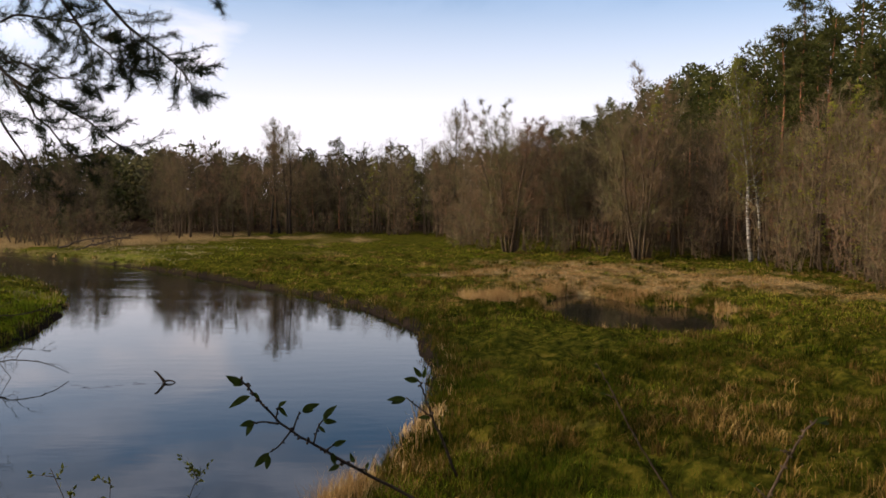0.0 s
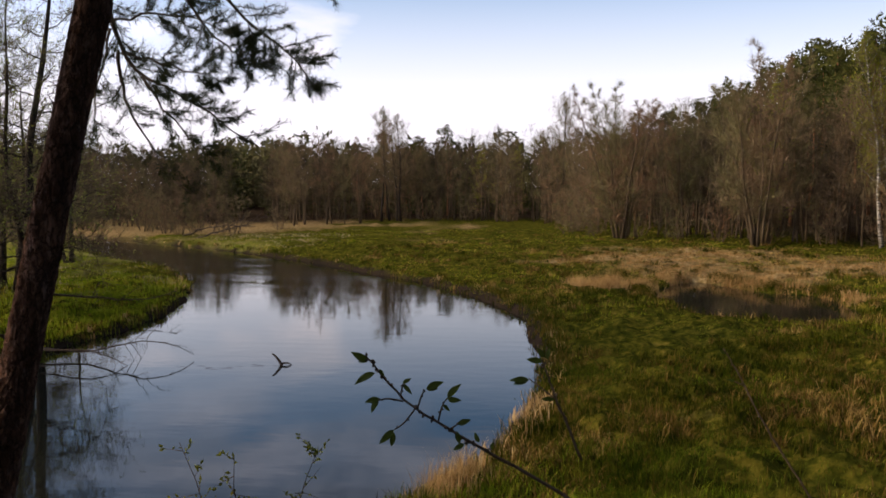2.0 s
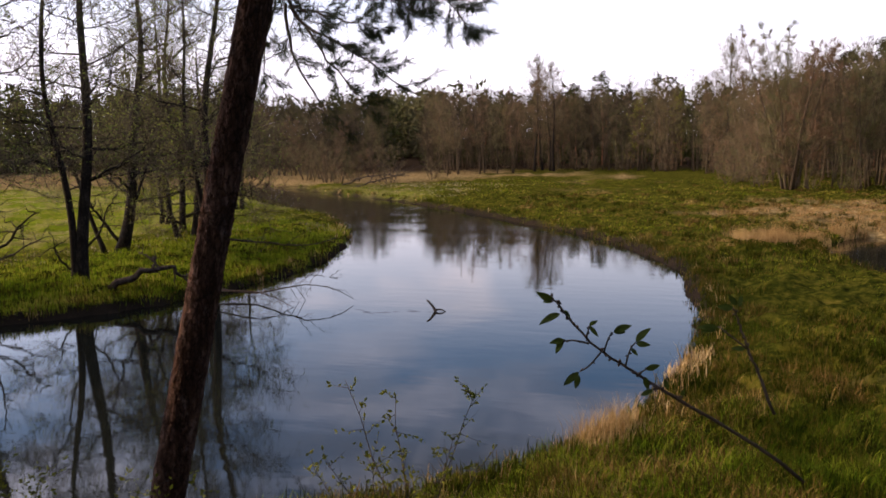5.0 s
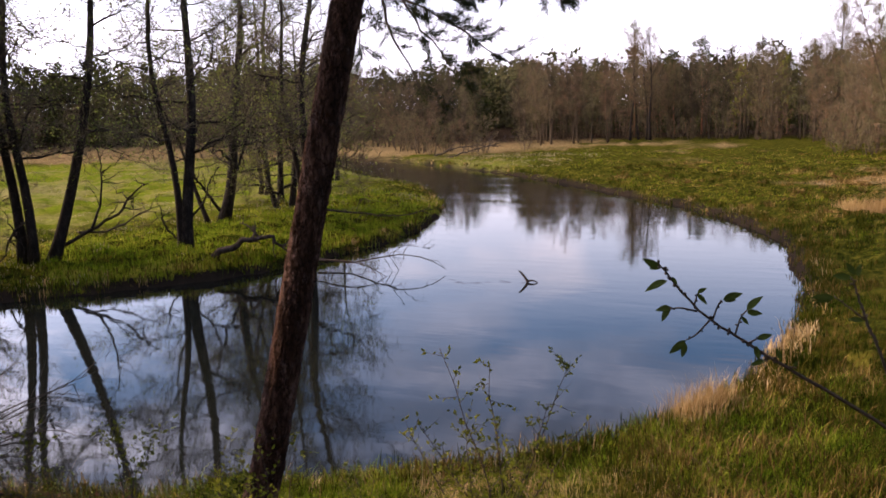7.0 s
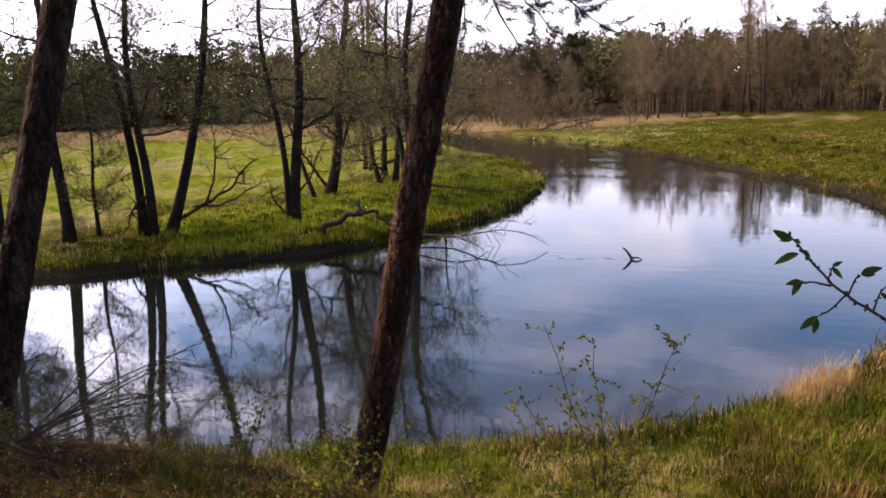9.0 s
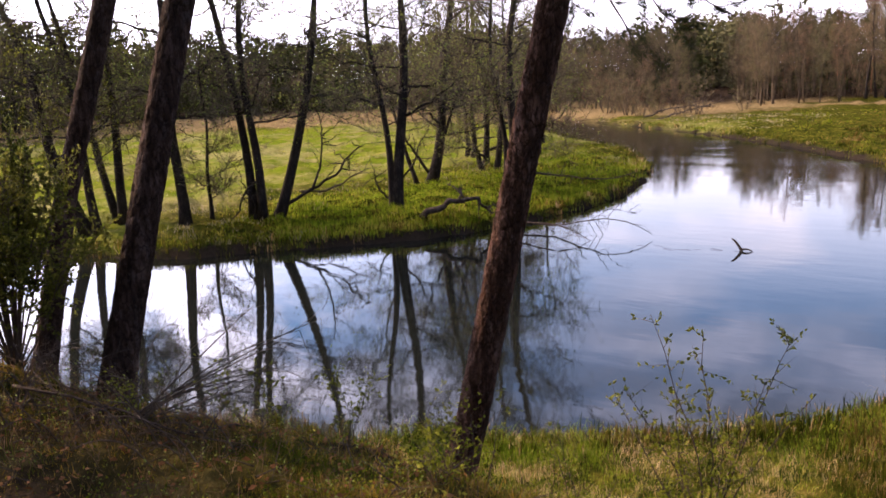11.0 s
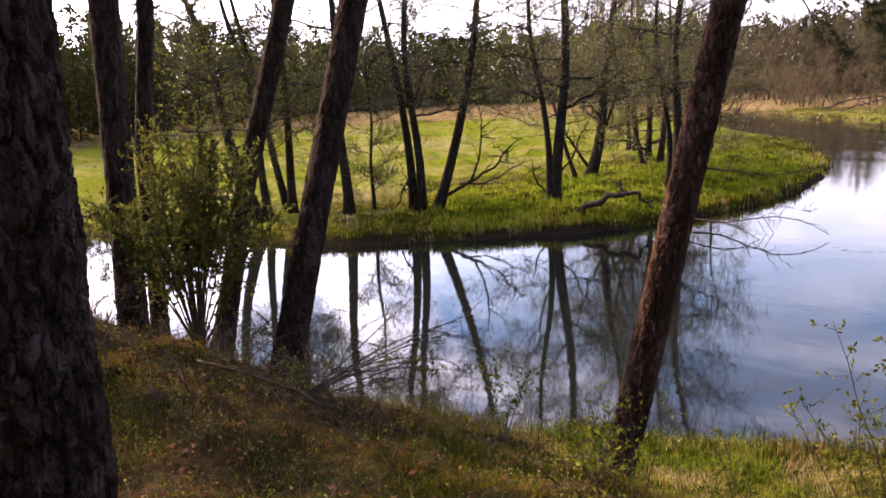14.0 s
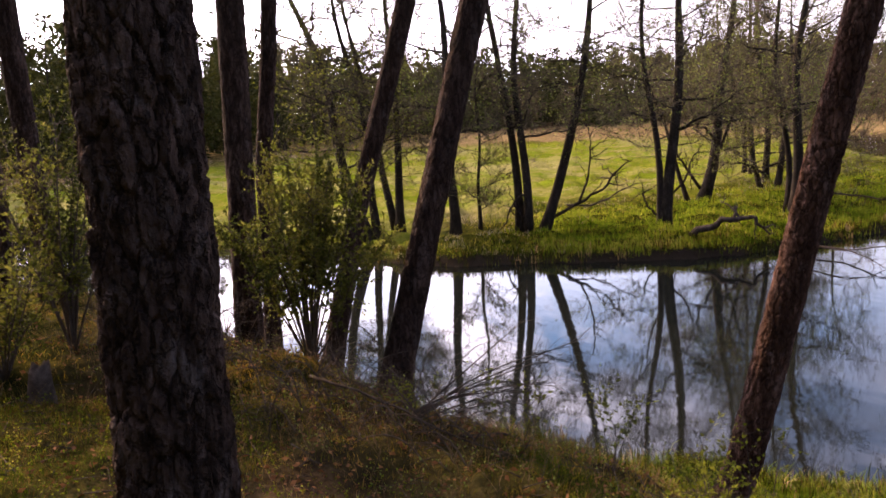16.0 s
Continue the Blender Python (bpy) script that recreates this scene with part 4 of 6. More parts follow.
bank_alder(509, -27.7, 14.9, [(13.5, 0.22, (-0.28, -0.22), -0.25, (0, 0)), (13, 0.16, (-0.08, -0.05), 0.2, (0.3, 0.2))], 1100, 0.25, 3.0, 20, "leaning alder in yellow-green first leaf", SPRING_LEAF)
bank_alder(510, -27.4, 16.1, [(13, 0.17, (0.0, -0.01), 0.1, (0, 0)), (12.5, 0.15, (-0.14, -0.1), 0.2, (-0.3, 0))], 900, 0.3, 2.6, 18)
bank_alder(511, -24.4, 34.9, [(14, 0.16, (0.02, 0.0), 0.1, (0, 0))], 500, 0.25, 2.6, 18)
bank_alder(512, -31.4, 52.2, [(11, 0.16, (0.1, 0.0), 0.1, (0, 0)), (9, 0.12, (-0.2, 0.1), 0.1, (-0.4, 0))], 500, 0.15, 3.0, 18)
bank_alder(513, -36, 46, [(12, 0.16, (0.0, 0.05), 0.1, (0, 0))], 500, 0.25, 2.8, 18)
bank_alder(514, -29.5, 41, [(13, 0.17, (0.02, -0.03), 0.1, (0, 0)), (11, 0.13, (-0.1, 0.05), 0.1, (-0.5, 0))], 500, 0.2, 2.8, 18)


def low_limb(tree, seed, points, r, sprays=8):
    """A crooked low limb with its own side shoots."""
    rg_ = np.random.RandomState(seed)
    p_ = np.array(points) - np.array(tree.location)
    src = np.linspace(0, 1, len(p_))
    u = np.linspace(0, 1, 14)
    q = np.stack([np.interp(u, src, p_[:, k]) for k in range(3)], 1) + rg_.normal(0, 0.02, (14, 3))
    g = Geo()
    g.tube(q, np.linspace(r, r * 0.3, 14), 6)
    for f_ in rg_.uniform(0.25, 1, sprays):
        b_ = along(q, [f_])[0]
        d_ = unit(rg_.normal(size=3) + np.array([0, 0, 0.4]))
        v_ = np.linspace(0, 1, 6)[:, None]
        L_ = rg_.uniform(0.4, 1.1)
        c_ = b_ + d_ * L_ * v_ + rg_.normal(0, 0.06, (6, 3)) * v_
        g.tube(c_, np.linspace(r * 0.4, 0.005, 6), 4)
        g.cones(along(c_, rg_.uniform(0.2, 1, 6)), unit(d_ + rg_.normal(0, 0.7, (6, 3))), rg_.uniform(0.15, 0.5, 6), 0.007)
    part("low_limb", g, ALDER_BARK, tree, "", True)


low_limb(low_alders["leaning"], 1, [(-22.5, 19.4, 0.95), (-21.89, 20.31, 1.48), (-21.52, 20.71, 1.77), (-21.22, 21.01, 2.0), (-21.07, 21.17, 2.38), (-20.81, 21.42, 2.71), (-20.55, 21.67, 2.93)], 0.07)
low_limb(low_alders["leaning"], 2, [(-21.89, 20.31, 1.48), (-21.65, 20.58, 2.23), (-21.55, 20.67, 3.39), (-21.61, 20.62, 4.16)], 0.05)
low_limb(low_alders["triple"], 3, [(-22.64, 18.7, 1.6), (-22.82, 18.49, 1.91), (-23.03, 18.23, 1.62), (-23.19, 18.02, 0.99), (-23.41, 17.73, 0.47)], 0.06, 5)
low_limb(low_alders["triple"], 4, [(-23.02, 18.24, 1.6), (-22.85, 18.45, 1.13), (-22.92, 18.36, 0.48)], 0.045, 3)
low_limb(low_alders["pair"], 5, [(-19.71, 22.43, 0.86), (-20.03, 22.15, 1.05), (-20.25, 21.95, 1.48), (-20.3, 21.9, 1.92)], 0.05, 6)
low_limb(low_alders["pair"], 6, [(-19.6, 22.45, 1.46), (-19.19, 22.88, 2.24), (-19.05, 22.99, 2.83), (-18.75, 23.24, 3.41)], 0.045, 8)
low_limb(low_alders["forked"], 7, [(-23.9, 29.5, 0.99), (-24.34, 29.26, 1.79), (-24.67, 28.99, 2.44), (-24.88, 28.8, 3.34)], 0.08)
low_limb(low_alders["forked"], 8, [(-23.65, 29.7, 1.51), (-23.31, 30.08, 2.7), (-23.0, 30.32, 3.75), (-22.27, 30.86, 7.17)], 0.1, 12)
low_limb(low_alders["spreading"], 9, [(-23.6, 33.8, 1.3), (-24.3, 33.09, 1.84), (-25.18, 32.43, 1.89)], 0.08)
low_limb(low_alders["spreading"], 10, [(-23.5, 33.9, 1.7), (-22.24, 34.51, 2.1), (-21.45, 35.0, 2.85)], 0.07)

# ---- pines on the near slope ----


def cell_cracks(u, v, seed):
    """Distance to the cracks of a pattern of long plates: 0 in a crack, 1 on a plate; and a height for each plate."""
    rs = np.random.RandomState(seed)
    jx, jy, hh = rs.uniform(0.1, 0.9, (64, 512)), rs.uniform(0.1, 0.9, (64, 512)), rs.uniform(0, 1, (64, 512))
    per = int(round(u.max() + 1e-6))
    i, j = np.floor(u).astype(int), np.floor(v).astype(int)
    f1, f2, ht = np.full(u.shape, 9.0), np.full(u.shape, 9.0), np.zeros(u.shape)
    for a in (-1, 0, 1):
        for b in (-1, 0, 1):
            ci, cj = (i + a) % max(per, 1), (j + b) % 512
            d = np.hypot(i + a + jx[ci, cj] - u, j + b + jy[ci, cj] - v)
            closer = d < f1
            f2 = np.where(closer, f1, np.minimum(f2, d))
            ht = np.where(closer, hh[ci, cj], ht)
            f1 = np.where(closer, d, f1)
    return sstep(0.0, 0.14, f2 - f1), ht


def pine_trunk(axis, radii, seed, around, step, plate, depth):
    """A bark-plated trunk along a line of points, up to the last one."""
    axis, radii = np.array(axis, dtype=float), np.array(radii, dtype=float)
    seg = np.concatenate([[0], np.cumsum(np.linalg.norm(np.diff(axis, axis=0), axis=1))])
    s = np.concatenate([np.arange(0, min(seg[-1], 5.5), step), np.arange(min(seg[-1], 5.5), seg[-1], step * 8), [seg[-1]]])
    c = np.stack([np.interp(s, seg, axis[:, k]) for k in range(3)], 1)
    r = np.interp(s, seg, radii) * (1 + 0.35 * np.exp(-s / 0.25))
    a = np.linspace(0, 2 * np.pi, around, endpoint=False)
    n_u = max(5, int(round(2 * np.pi * radii[0] / plate)))
    S, Aa = np.meshgrid(s, a, indexing="ij")
    seam = np.sin(Aa / 2) ** 2
    wav = 0.5 * value_noise(S * 5, Aa * 3, 1.0, seed + 3) * seam + 0.35 * value_noise(S * 14, Aa * 8, 1.0, seed + 4) * seam
    side = (0.45 * value_noise(S * 7, Aa * 2, 1.0, seed + 5) + 0.3 * value_noise(S * 24, Aa * 6, 1.0, seed + 6)) * seam
    crack, ht = cell_cracks(np.clip((Aa / (2 * np.pi)) * n_u + side, 0, n_u - 1e-4), S / (plate * 3.5) + wav + 7, seed)
    fine, fht = cell_cracks(np.clip((Aa / (2 * np.pi)) * 2 * n_u + 1.5 * side, 0, 2 * n_u - 1e-4), S / (plate * 1.1) + 2 * wav + 5, seed + 9)
    rough = value_noise(Aa * 9, S * 30, 1.0, seed + 1) * 0.2 + 0.16 * (fht - 0.5) + 0.1 * fine + 0.12 * value_noise(Aa * 26, S * 80, 1.0, seed + 2)
    rr = r[:, None] * (1 + 0.03 * np.sin(2 * Aa + S * 1.3)) + depth * (crack * (0.7 + 0.6 * ht) + 1.4 * rough - 0.7)
    v = c[:, None, :] + np.stack([np.cos(Aa) * rr, np.sin(Aa) * rr, np.zeros_like(rr)], -1)
    n = len(s)
    i, j = np.meshgrid(np.arange(n - 1), np.arange(around), indexing="ij")
    k = (j + 1) % around
    p, q, x, y = i * around + j, i * around + k, (i + 1) * around + k, (i + 1) * around + j
    g = Geo()
    g.add(v.reshape(-1, 3), np.concatenate([np.stack([p, q, x], -1).reshape(-1, 3), np.stack([p, x, y], -1).reshape(-1, 3)]))
    return g


def needle_tufts(rng, g, spots, ways, n, length, width):
    k = len(spots)
    w = unit(ways[:, None, :] * 0.9 + rng.normal(0, 0.6, (k, n, 3)))
    back_ = rng.uniform(-0.09, 0.02, (k, n, 1)) * ways[:, None, :]
    g.spikes((spots[:, None, :] + back_).reshape(-1, 3), w.reshape(-1, 3), rng.uniform(0.6, 1.1, k * n) * length, width, rng)


def pine_bough(rng, e, curve, r, subs, reach, tufts, droop=0.0, needle=0.055):
    """A living bough with side twigs and needle tufts."""
    curve = np.array(curve, dtype=float)
    m = 14
    u = np.linspace(0, 1, m)
    src = np.linspace(0, 1, len(curve))
    pts = np.stack([np.interp(u, src, curve[:, k]) for k in range(3)], 1)
    pts[1:-1] = 0.25 * pts[:-2] + 0.5 * pts[1:-1] + 0.25 * pts[2:]
    pts += rng.normal(0, 0.012, pts.shape)
    wood, needles = Geo(), Geo()
    wood.tube(pts, r * (1 - 0.82 * u), 6)
    f = rng.uniform(0.22, 1.0, subs)
    b = along(pts, f)
    t = unit(along(np.gradient(pts, axis=0), f))
    side = unit(np.cross(t, rng.normal(size=(subs, 3))))
    w = unit(t * 0.7 + side * 0.8 + np.array([0, 0, -droop]))
    for k in range(subs):
        L = reach * rng.uniform(0.45, 1.1) * (1.1 - 0.5 * f[k])
        s = np.linspace(0, 1, 6)[:, None]
        c_ = b[k] + w[k] * L * s + np.array([0, 0, 1.0]) * L * (0.22 * s ** 2 - droop * 0.15 * s) + rng.normal(0, 0.03 * L, (6, 3)) * s
        wood.tube(c_, np.linspace(r * 0.2, 0.0022, 6), 4, cap=False)
        q = rng.uniform(0.2, 1, 2 * tufts)
        q[:2] = 1.0
        bb_ = along(c_, q)
        d = unit(w[k] * 0.8 + rng.normal(0, 0.6, (2 * tufts, 3)) + np.array([0, 0, 0.2]))
        l2 = rng.uniform(0.08, 0.3, 2 * tufts) * L
        wood.cones(bb_, d, l2, 0.0028)
        needle_tufts(rng, needles, bb_ + d * l2[:, None], d, 17, needle, 0.003)
        needle_tufts(rng, needles, bb_ + d * l2[:, None] * 0.55, d, 6, needle, 0.003)
    bough = part("bough", wood, DARK_TWIG, e)
    stuffed(part("needles", needles, NEEDLE, bough))
    return bough


def high_crown(rng, e, top, spread, depth, clumps):
    """The crown high over the trunk, seen in the water and by its shade."""
    a, u = rng.uniform(0, 6.28, clumps), rng.uniform(0, 1, clumps)
    q = spread * np.sqrt(rng.uniform(0.03, 1, clumps)) * (0.5 + 0.5 * np.sin(np.pi * (0.15 + 0.7 * u)))
    c = np.array(top) + np.stack([np.cos(a) * q, np.sin(a) * q, (u - 1) * depth + q * 0.2], 1)
    wood, nd = Geo(), Geo()
    hub = np.array(top) + np.stack([0 * a, 0 * a, (u - 1) * depth - 0.4], 1)
    wood.cones(hub, c - hub, np.linalg.norm(c - hub, axis=1), 0.04)
    stuffed(part("crown_branches", wood, PINE_BARK_UP, e))
    n = 60
    w = unit(rng.normal(size=(clumps, n, 3)))
    nd.spikes((c[:, None, :] + 0.25 * rng.normal(size=(clumps, n, 3))).reshape(-1, 3), w.reshape(-1, 3), rng.uniform(0.12, 0.3, clumps * n), 0.03, rng)
    stuffed(part("crown", nd, NEEDLE, e))


def slope_pine(seed, label, pts, r, around, step, plate, depth, crown=4.0, bark=None):
    """pts: the trunk's axis from the ground up to where it leaves sight; the top follows that line."""
    rng_ = np.random.RandomState(seed)
    pts = [np.array(p_, dtype=float) for p_ in pts]
    up_ = unit(pts[-1] - pts[-2])
    top = pts[-1] + (up_ * 0.5 + np.array([0, 0, 0.5])) * 9.5
    axis = np.array(pts + [pts[-1] + up_ * 3.5, top]) - pts[0]
    e = thing("pine_tree", pts[0], label, "tree", "pines on the near slope")
    radii = np.concatenate([np.linspace(r * 1.05, r * 0.88, len(pts)), [r * 0.75, r * 0.3]])
    part("trunk", pine_trunk(axis, radii, seed, around, step, plate, depth), bark or PINE_BARK, e, "", True)
    if crown:
        high_crown(rng_, e, axis[-1], 2.4, crown, int(28 * crown))
    return e


near_pine = slope_pine(601, "thick old pine trunk with deeply plated grey-brown bark", [(-2.265, 0.425, 3.05), (-2.245, 0.47, 4.08), (-2.245, 0.475, 5.21), (-2.245, 0.475, 6.2)], 0.146, 180, 0.0085, 0.052, 0.022)
lean_pine = slope_pine(602, "slender leaning pine trunk with reddish flaky bark, lightened for sunlight", [(-3.72, 4.62, 1.9), (-3.55, 4.66, 2.46), (-3.10, 4.79, 4.55), (-2.88, 4.86, 5.55), (-2.5, 4.95, 7.2)], 0.112, 84, 0.012, 0.03, 0.014, bark=LEAN_LIT_BARK)
slope_pine(603, "dark leaning pine trunk at the top of the bank", [(-5.32, 2.83, 2.75), (-5.32, 2.92, 3.12), (-5.18, 3.58, 5.48), (-5.1, 3.8, 6.3)], 0.113, 60, 0.016, 0.032, 0.010)
slope_pine(604, "slim leaning pine trunk behind the juniper bush", [(-7.42, 3.3, 2.3), (-7.24, 3.66, 4.03), (-7.0, 4.09, 5.64), (-6.9, 4.25, 6.3)], 0.1, 36, 0.035, 0.032, 0.009)
slope_pine(605, "straight dark pine trunk on the bank", [(-7.12, 2.42, 2.6), (-7.12, 2.44, 3.24), (-7.09, 2.51, 5.54), (-7.08, 2.53, 6.3)], 0.125, 36, 0.035, 0.032, 0.009)
slope_pine(606, "slim straight pine trunk farther along the bank", [(-8.55, 3.2, 2.2), (-8.52, 3.26, 4.53), (-8.46, 3.4, 5.66), (-8.44, 3.45, 6.3)], 0.085, 36, 0.035, 0.032, 0.009)
slope_pine(607, "dark pine trunk among shrubs on the bank", [(-10.05, 1.25, 2.6), (-10.06, 1.24, 4.11), (-10.12, 1.19, 6.04), (-10.14, 1.17, 7.0)], 0.125, 36, 0.035, 0.032, 0.009)
slope_pine(608, "dark pine trunk among shrubs on the bank", [(-9.25, 0.72, 3.0), (-9.2, 0.75, 4.2), (-9.2, 0.72, 6.0)], 0.12, 36, 0.035, 0.032, 0.009)
# unseen pines added behind and beside the viewpoint to shade the bank
for sd, (x, y) in enumerate([(-6.5, -5.5), (-13, -2.2), (3.5, -6.5), (9.5, -4.5), (-1, -10), (14, -9), (-15, -6), (-11, -5)]):
    z = ground_at(x, y)
    slope_pine(620 + sd, "unseen pine added behind the viewpoint to shade the bank", [(x, y, z - 0.1), (x + 0.1, y, z + 4), (x + 0.15, y + 0.1, z + 7)], 0.15, 24, 0.1, 0.05, 0.01, 8.0)

# hanging boughs of the leaning pine
bough_rng = np.random.RandomState(55)
o = np.array(lean_pine.location)


def hang(points, r, subs, reach, tufts, droop=0.1):
    pine_bough(bough_rng, lean_pine, np.array(points) - o, r, subs, reach, tufts, droop)


hang([(-2.75, 5.0, 7.4), (-3.45, 6.3, 6.95), (-3.63, 6.72, 6.46), (-3.55, 6.75, 6.2), (-3.33, 6.66, 5.98), (-3.1, 6.66, 5.88), (-2.74, 6.7, 5.65), (-2.36, 6.83, 5.40)], 0.026, 34, 0.5, 10)
hang([(-3.58, 6.75, 6.22), (-3.62, 6.9, 5.95), (-3.62, 6.95, 5.75), (-3.45, 7.05, 5.5), (-3.38, 7.1, 5.2), (-3.1, 7.1, 4.98)], 0.017, 16, 0.4, 5)
hang([(-2.7, 5.0, 7.6), (-2.9, 6.2, 7.2), (-2.75, 6.9, 6.75), (-2.45, 7.1, 6.4), (-2.15, 7.2, 6.2), (-2.02, 7.2, 5.95)], 0.022, 36, 0.55, 11)
hang([(-2.7, 5.0, 7.5), (-3.0, 6.4, 6.9), (-2.85, 6.8, 6.45), (-2.6, 6.9, 6.2), (-2.45, 6.95, 6.1)], 0.018, 28, 0.45, 10)
hang([(-3.55, 6.75, 6.2), (-3.2, 6.75, 6.1), (-2.95, 6.8, 6.02), (-2.65, 6.9, 5.95)], 0.013, 18, 0.4, 9)
hang([(-3.33, 6.66, 5.98), (-3.15, 6.7, 5.7), (-2.95, 6.75, 5.45), (-2.75, 6.8, 5.25)], 0.012, 14, 0.4, 8)
hang([(-3.6, 6.7, 6.4), (-3.9, 7.0, 6.0), (-4.0, 7.1, 5.7), (-3.9, 7.2, 5.4)], 0.012, 14, 0.4, 6)
hang([(-2.6, 4.9, 7.0), (-2.2, 5.6, 7.1), (-1.9, 6.3, 6.95), (-1.75, 6.9, 6.7)], 0.018, 20, 0.45, 10)
hang([(-3.63, 6.72, 6.46), (-3.3, 6.9, 6.55), (-2.9, 7.0, 6.5), (-2.5, 7.1, 6.3)], 0.013, 22, 0.4, 10)

# ---- grass ----


def field_points(rng_, n, a0, a1, r0, r1, power=0.0):
    """Places seen from the viewpoint, thinner with distance."""
    a = np.radians(rng_.uniform(a0, a1, n))
    u = rng_.uniform(0, 1, n)
    r = np.exp(math.log(r0) + u * math.log(r1 / r0)) if not power else (r0 ** power + u * (r1 ** power - r0 ** power)) ** (1 / power)
    return -np.sin(a) * r, np.cos(a) * r, r


def edge_of(x, y):
    return np.minimum(ring_distance(x, y, RIVER), ring_distance(x, y, POND))


def tufts(rng_, x, y, per, height, width, spread, bend=0.55, far=False):
    """Grass tufts at the places. height and width may differ from place to place."""
    z = ground_height(x, y)
    n = len(x)
    bx = np.repeat(np.stack([x, y, z - 0.03], 1), per, 0)
    off = rng_.normal(0, 1, (n * per, 2)) * np.repeat(np.broadcast_to(spread, n), per)[:, None]
    bx[:, :2] += off
    h = np.repeat(np.broadcast_to(height, n), per) * rng_.uniform(0.5, 1.2, n * per)
    w = np.repeat(np.broadcast_to(width, n), per)
    a = rng_.uniform(0, 6.283, n * per)
    lean = np.stack([np.cos(a), np.sin(a), 0 * a], 1) * (rng_.uniform(0.1, 1.0, n * per) * bend)[:, None] + np.repeat(rng_.normal(0, 0.15, (n, 3)) * [1, 1, 0], per, 0)
    g = Geo()
    if far:
        g.spikes(bx, lean + np.array([0, 0, 1.0]), h, w, rng_)
    else:
        g.blades(bx, lean, h, w)
    return g


def stuff(name, geo, mat, label, category="grass"):
    return tagged(part(name, geo, mat, None), label, category, kind="stuff")


gr = np.random.RandomState(91)
# right-hand meadow and far fields: tussocks with distance
x, y, r = field_points(gr, 66000, -33, 92, 9.5, 95)
ed = edge_of(x, y)
bare = value_noise(x, y, 0.55, 34) + 0.6 * value_noise(x, y, 1.7, 35)
keep = (ed > 0.12) & (forest_depth(x, y) < 2) & ~((y < 7.5) & (r < 22)) & (bare > -0.42 + 0.4 * gr.uniform(-1, 1, len(x)))
x, y, r, ed = x[keep], y[keep], r[keep], ed[keep]
dryness = dry_cover(x, y) + gr.normal(0, 0.07, len(x)) + 0.22 * value_noise(x, y, 0.5, 31) + 0.16 * value_noise(x, y, 1.5, 36)
mown = mown_cover(x, y) > 0.5
patchy = value_noise(x, y, 0.35, 32) + 0.5 * value_noise(x, y, 1.3, 33)
tall = np.clip(0.11 + 0.15 * patchy, 0.03, 0.3) * np.where(mown, 0.4, 1)
green, dry_ = dryness < 0.42, dryness >= 0.42
near = r < 26
lushness = value_noise(x, y, 0.4, 39) + 0.3 * gr.uniform(-1, 1, len(x)) + 1.1 * sstep(17, 11, y) * sstep(6, 1, x)
lush = near & (lushness > 0.42)
# tufts picked by noise for a lighter colour that stands for sunlight
bright = lush & (value_noise(x, y, 0.9, 45) + 0.5 * gr.uniform(-1, 1, len(x)) > 0.72)
green = green | (lushness > 0.75) & near
dry_ = ~green
for nm, sel, mat, lab, k in (("meadow_grass", green & near & ~lush, GRASS, "tussocky green meadow grass", 12), ("fresh_meadow_grass", green & lush & ~(bright | ((y <= 12.5) & (x < 0.8))), FRESH, "fresh bright green meadow grass", 12), ("shore_meadow_grass", green & lush & (bright | ((y <= 12.5) & (x < 0.8))), LUSH, "grass near the shore, sunlight put into its lighter colour", 12), ("dry_meadow_grass", dry_ & near, SEDGE, "dry straw-coloured grass among the green", 12)):
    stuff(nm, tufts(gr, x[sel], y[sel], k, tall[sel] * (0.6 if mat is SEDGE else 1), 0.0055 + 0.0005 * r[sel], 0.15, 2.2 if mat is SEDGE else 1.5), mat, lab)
fresh = value_noise(x, y, 0.16, 42) + 0.35 * gr.uniform(-1, 1, len(x)) > -0.45
tan = ~near & (gr.uniform(0, 1, len(x)) < 0.16 + 0.12 * patchy)
green, dry_ = green & ~tan, dry_ | tan
for nm, sel, mat, lab in (("far_meadow_grass", green & ~near & ~mown & ~fresh, FRESH, "rough dark green meadow grass"), ("far_fresh_grass", green & ~near & ~mown & fresh, YELLOW_GRASS, "fresh yellow-green meadow grass"), ("field_grass", green & ~near & mown, YELLOW_GRASS, "short bright green field grass"), ("dry_far_grass", dry_ & ~near & (x > -18), SEDGE, "dry tan meadow grass"), ("pale_field_grass", dry_ & ~near & (x <= -18), PALE_STRAW, "pale dry grass on the far field's rim")):
    stuff(nm, tufts(gr, x[sel], y[sel], 9, tall[sel] * 1.05, 0.010 + 0.0007 * r[sel], 0.004 * r[sel] + 0.08, far=True), mat, lab)

# sedge tussocks standing out of the meadow
x, y, r = field_points(gr, 5200, -33, 12, 9, 75)
k = (edge_of(x, y) > 0.4) & (forest_depth(x, y) < 0) & (y > 7.5) & (value_noise(x, y, 0.3, 37) + 0.5 * gr.uniform(-1, 1, len(x)) > -0.1)
x, y, r = x[k], y[k], r[k]
brown = value_noise(x, y, 0.35, 38) + 0.6 * gr.uniform(-1, 1, len(x)) > 0.3
for nm, sel, mat, lab in (("green_tussocks", ~brown, GRASS, "dark green sedge tussocks in the meadow"), ("brown_tussocks", brown, SEDGE, "withered brown sedge tussocks in the meadow")):
    stuff(nm, tufts(gr, x[sel], y[sel], 28, gr.uniform(0.13, 0.36, sel.sum()), 0.008 + 0.0007 * r[sel], gr.uniform(0.09, 0.22, sel.sum()), 1.5), mat, lab)

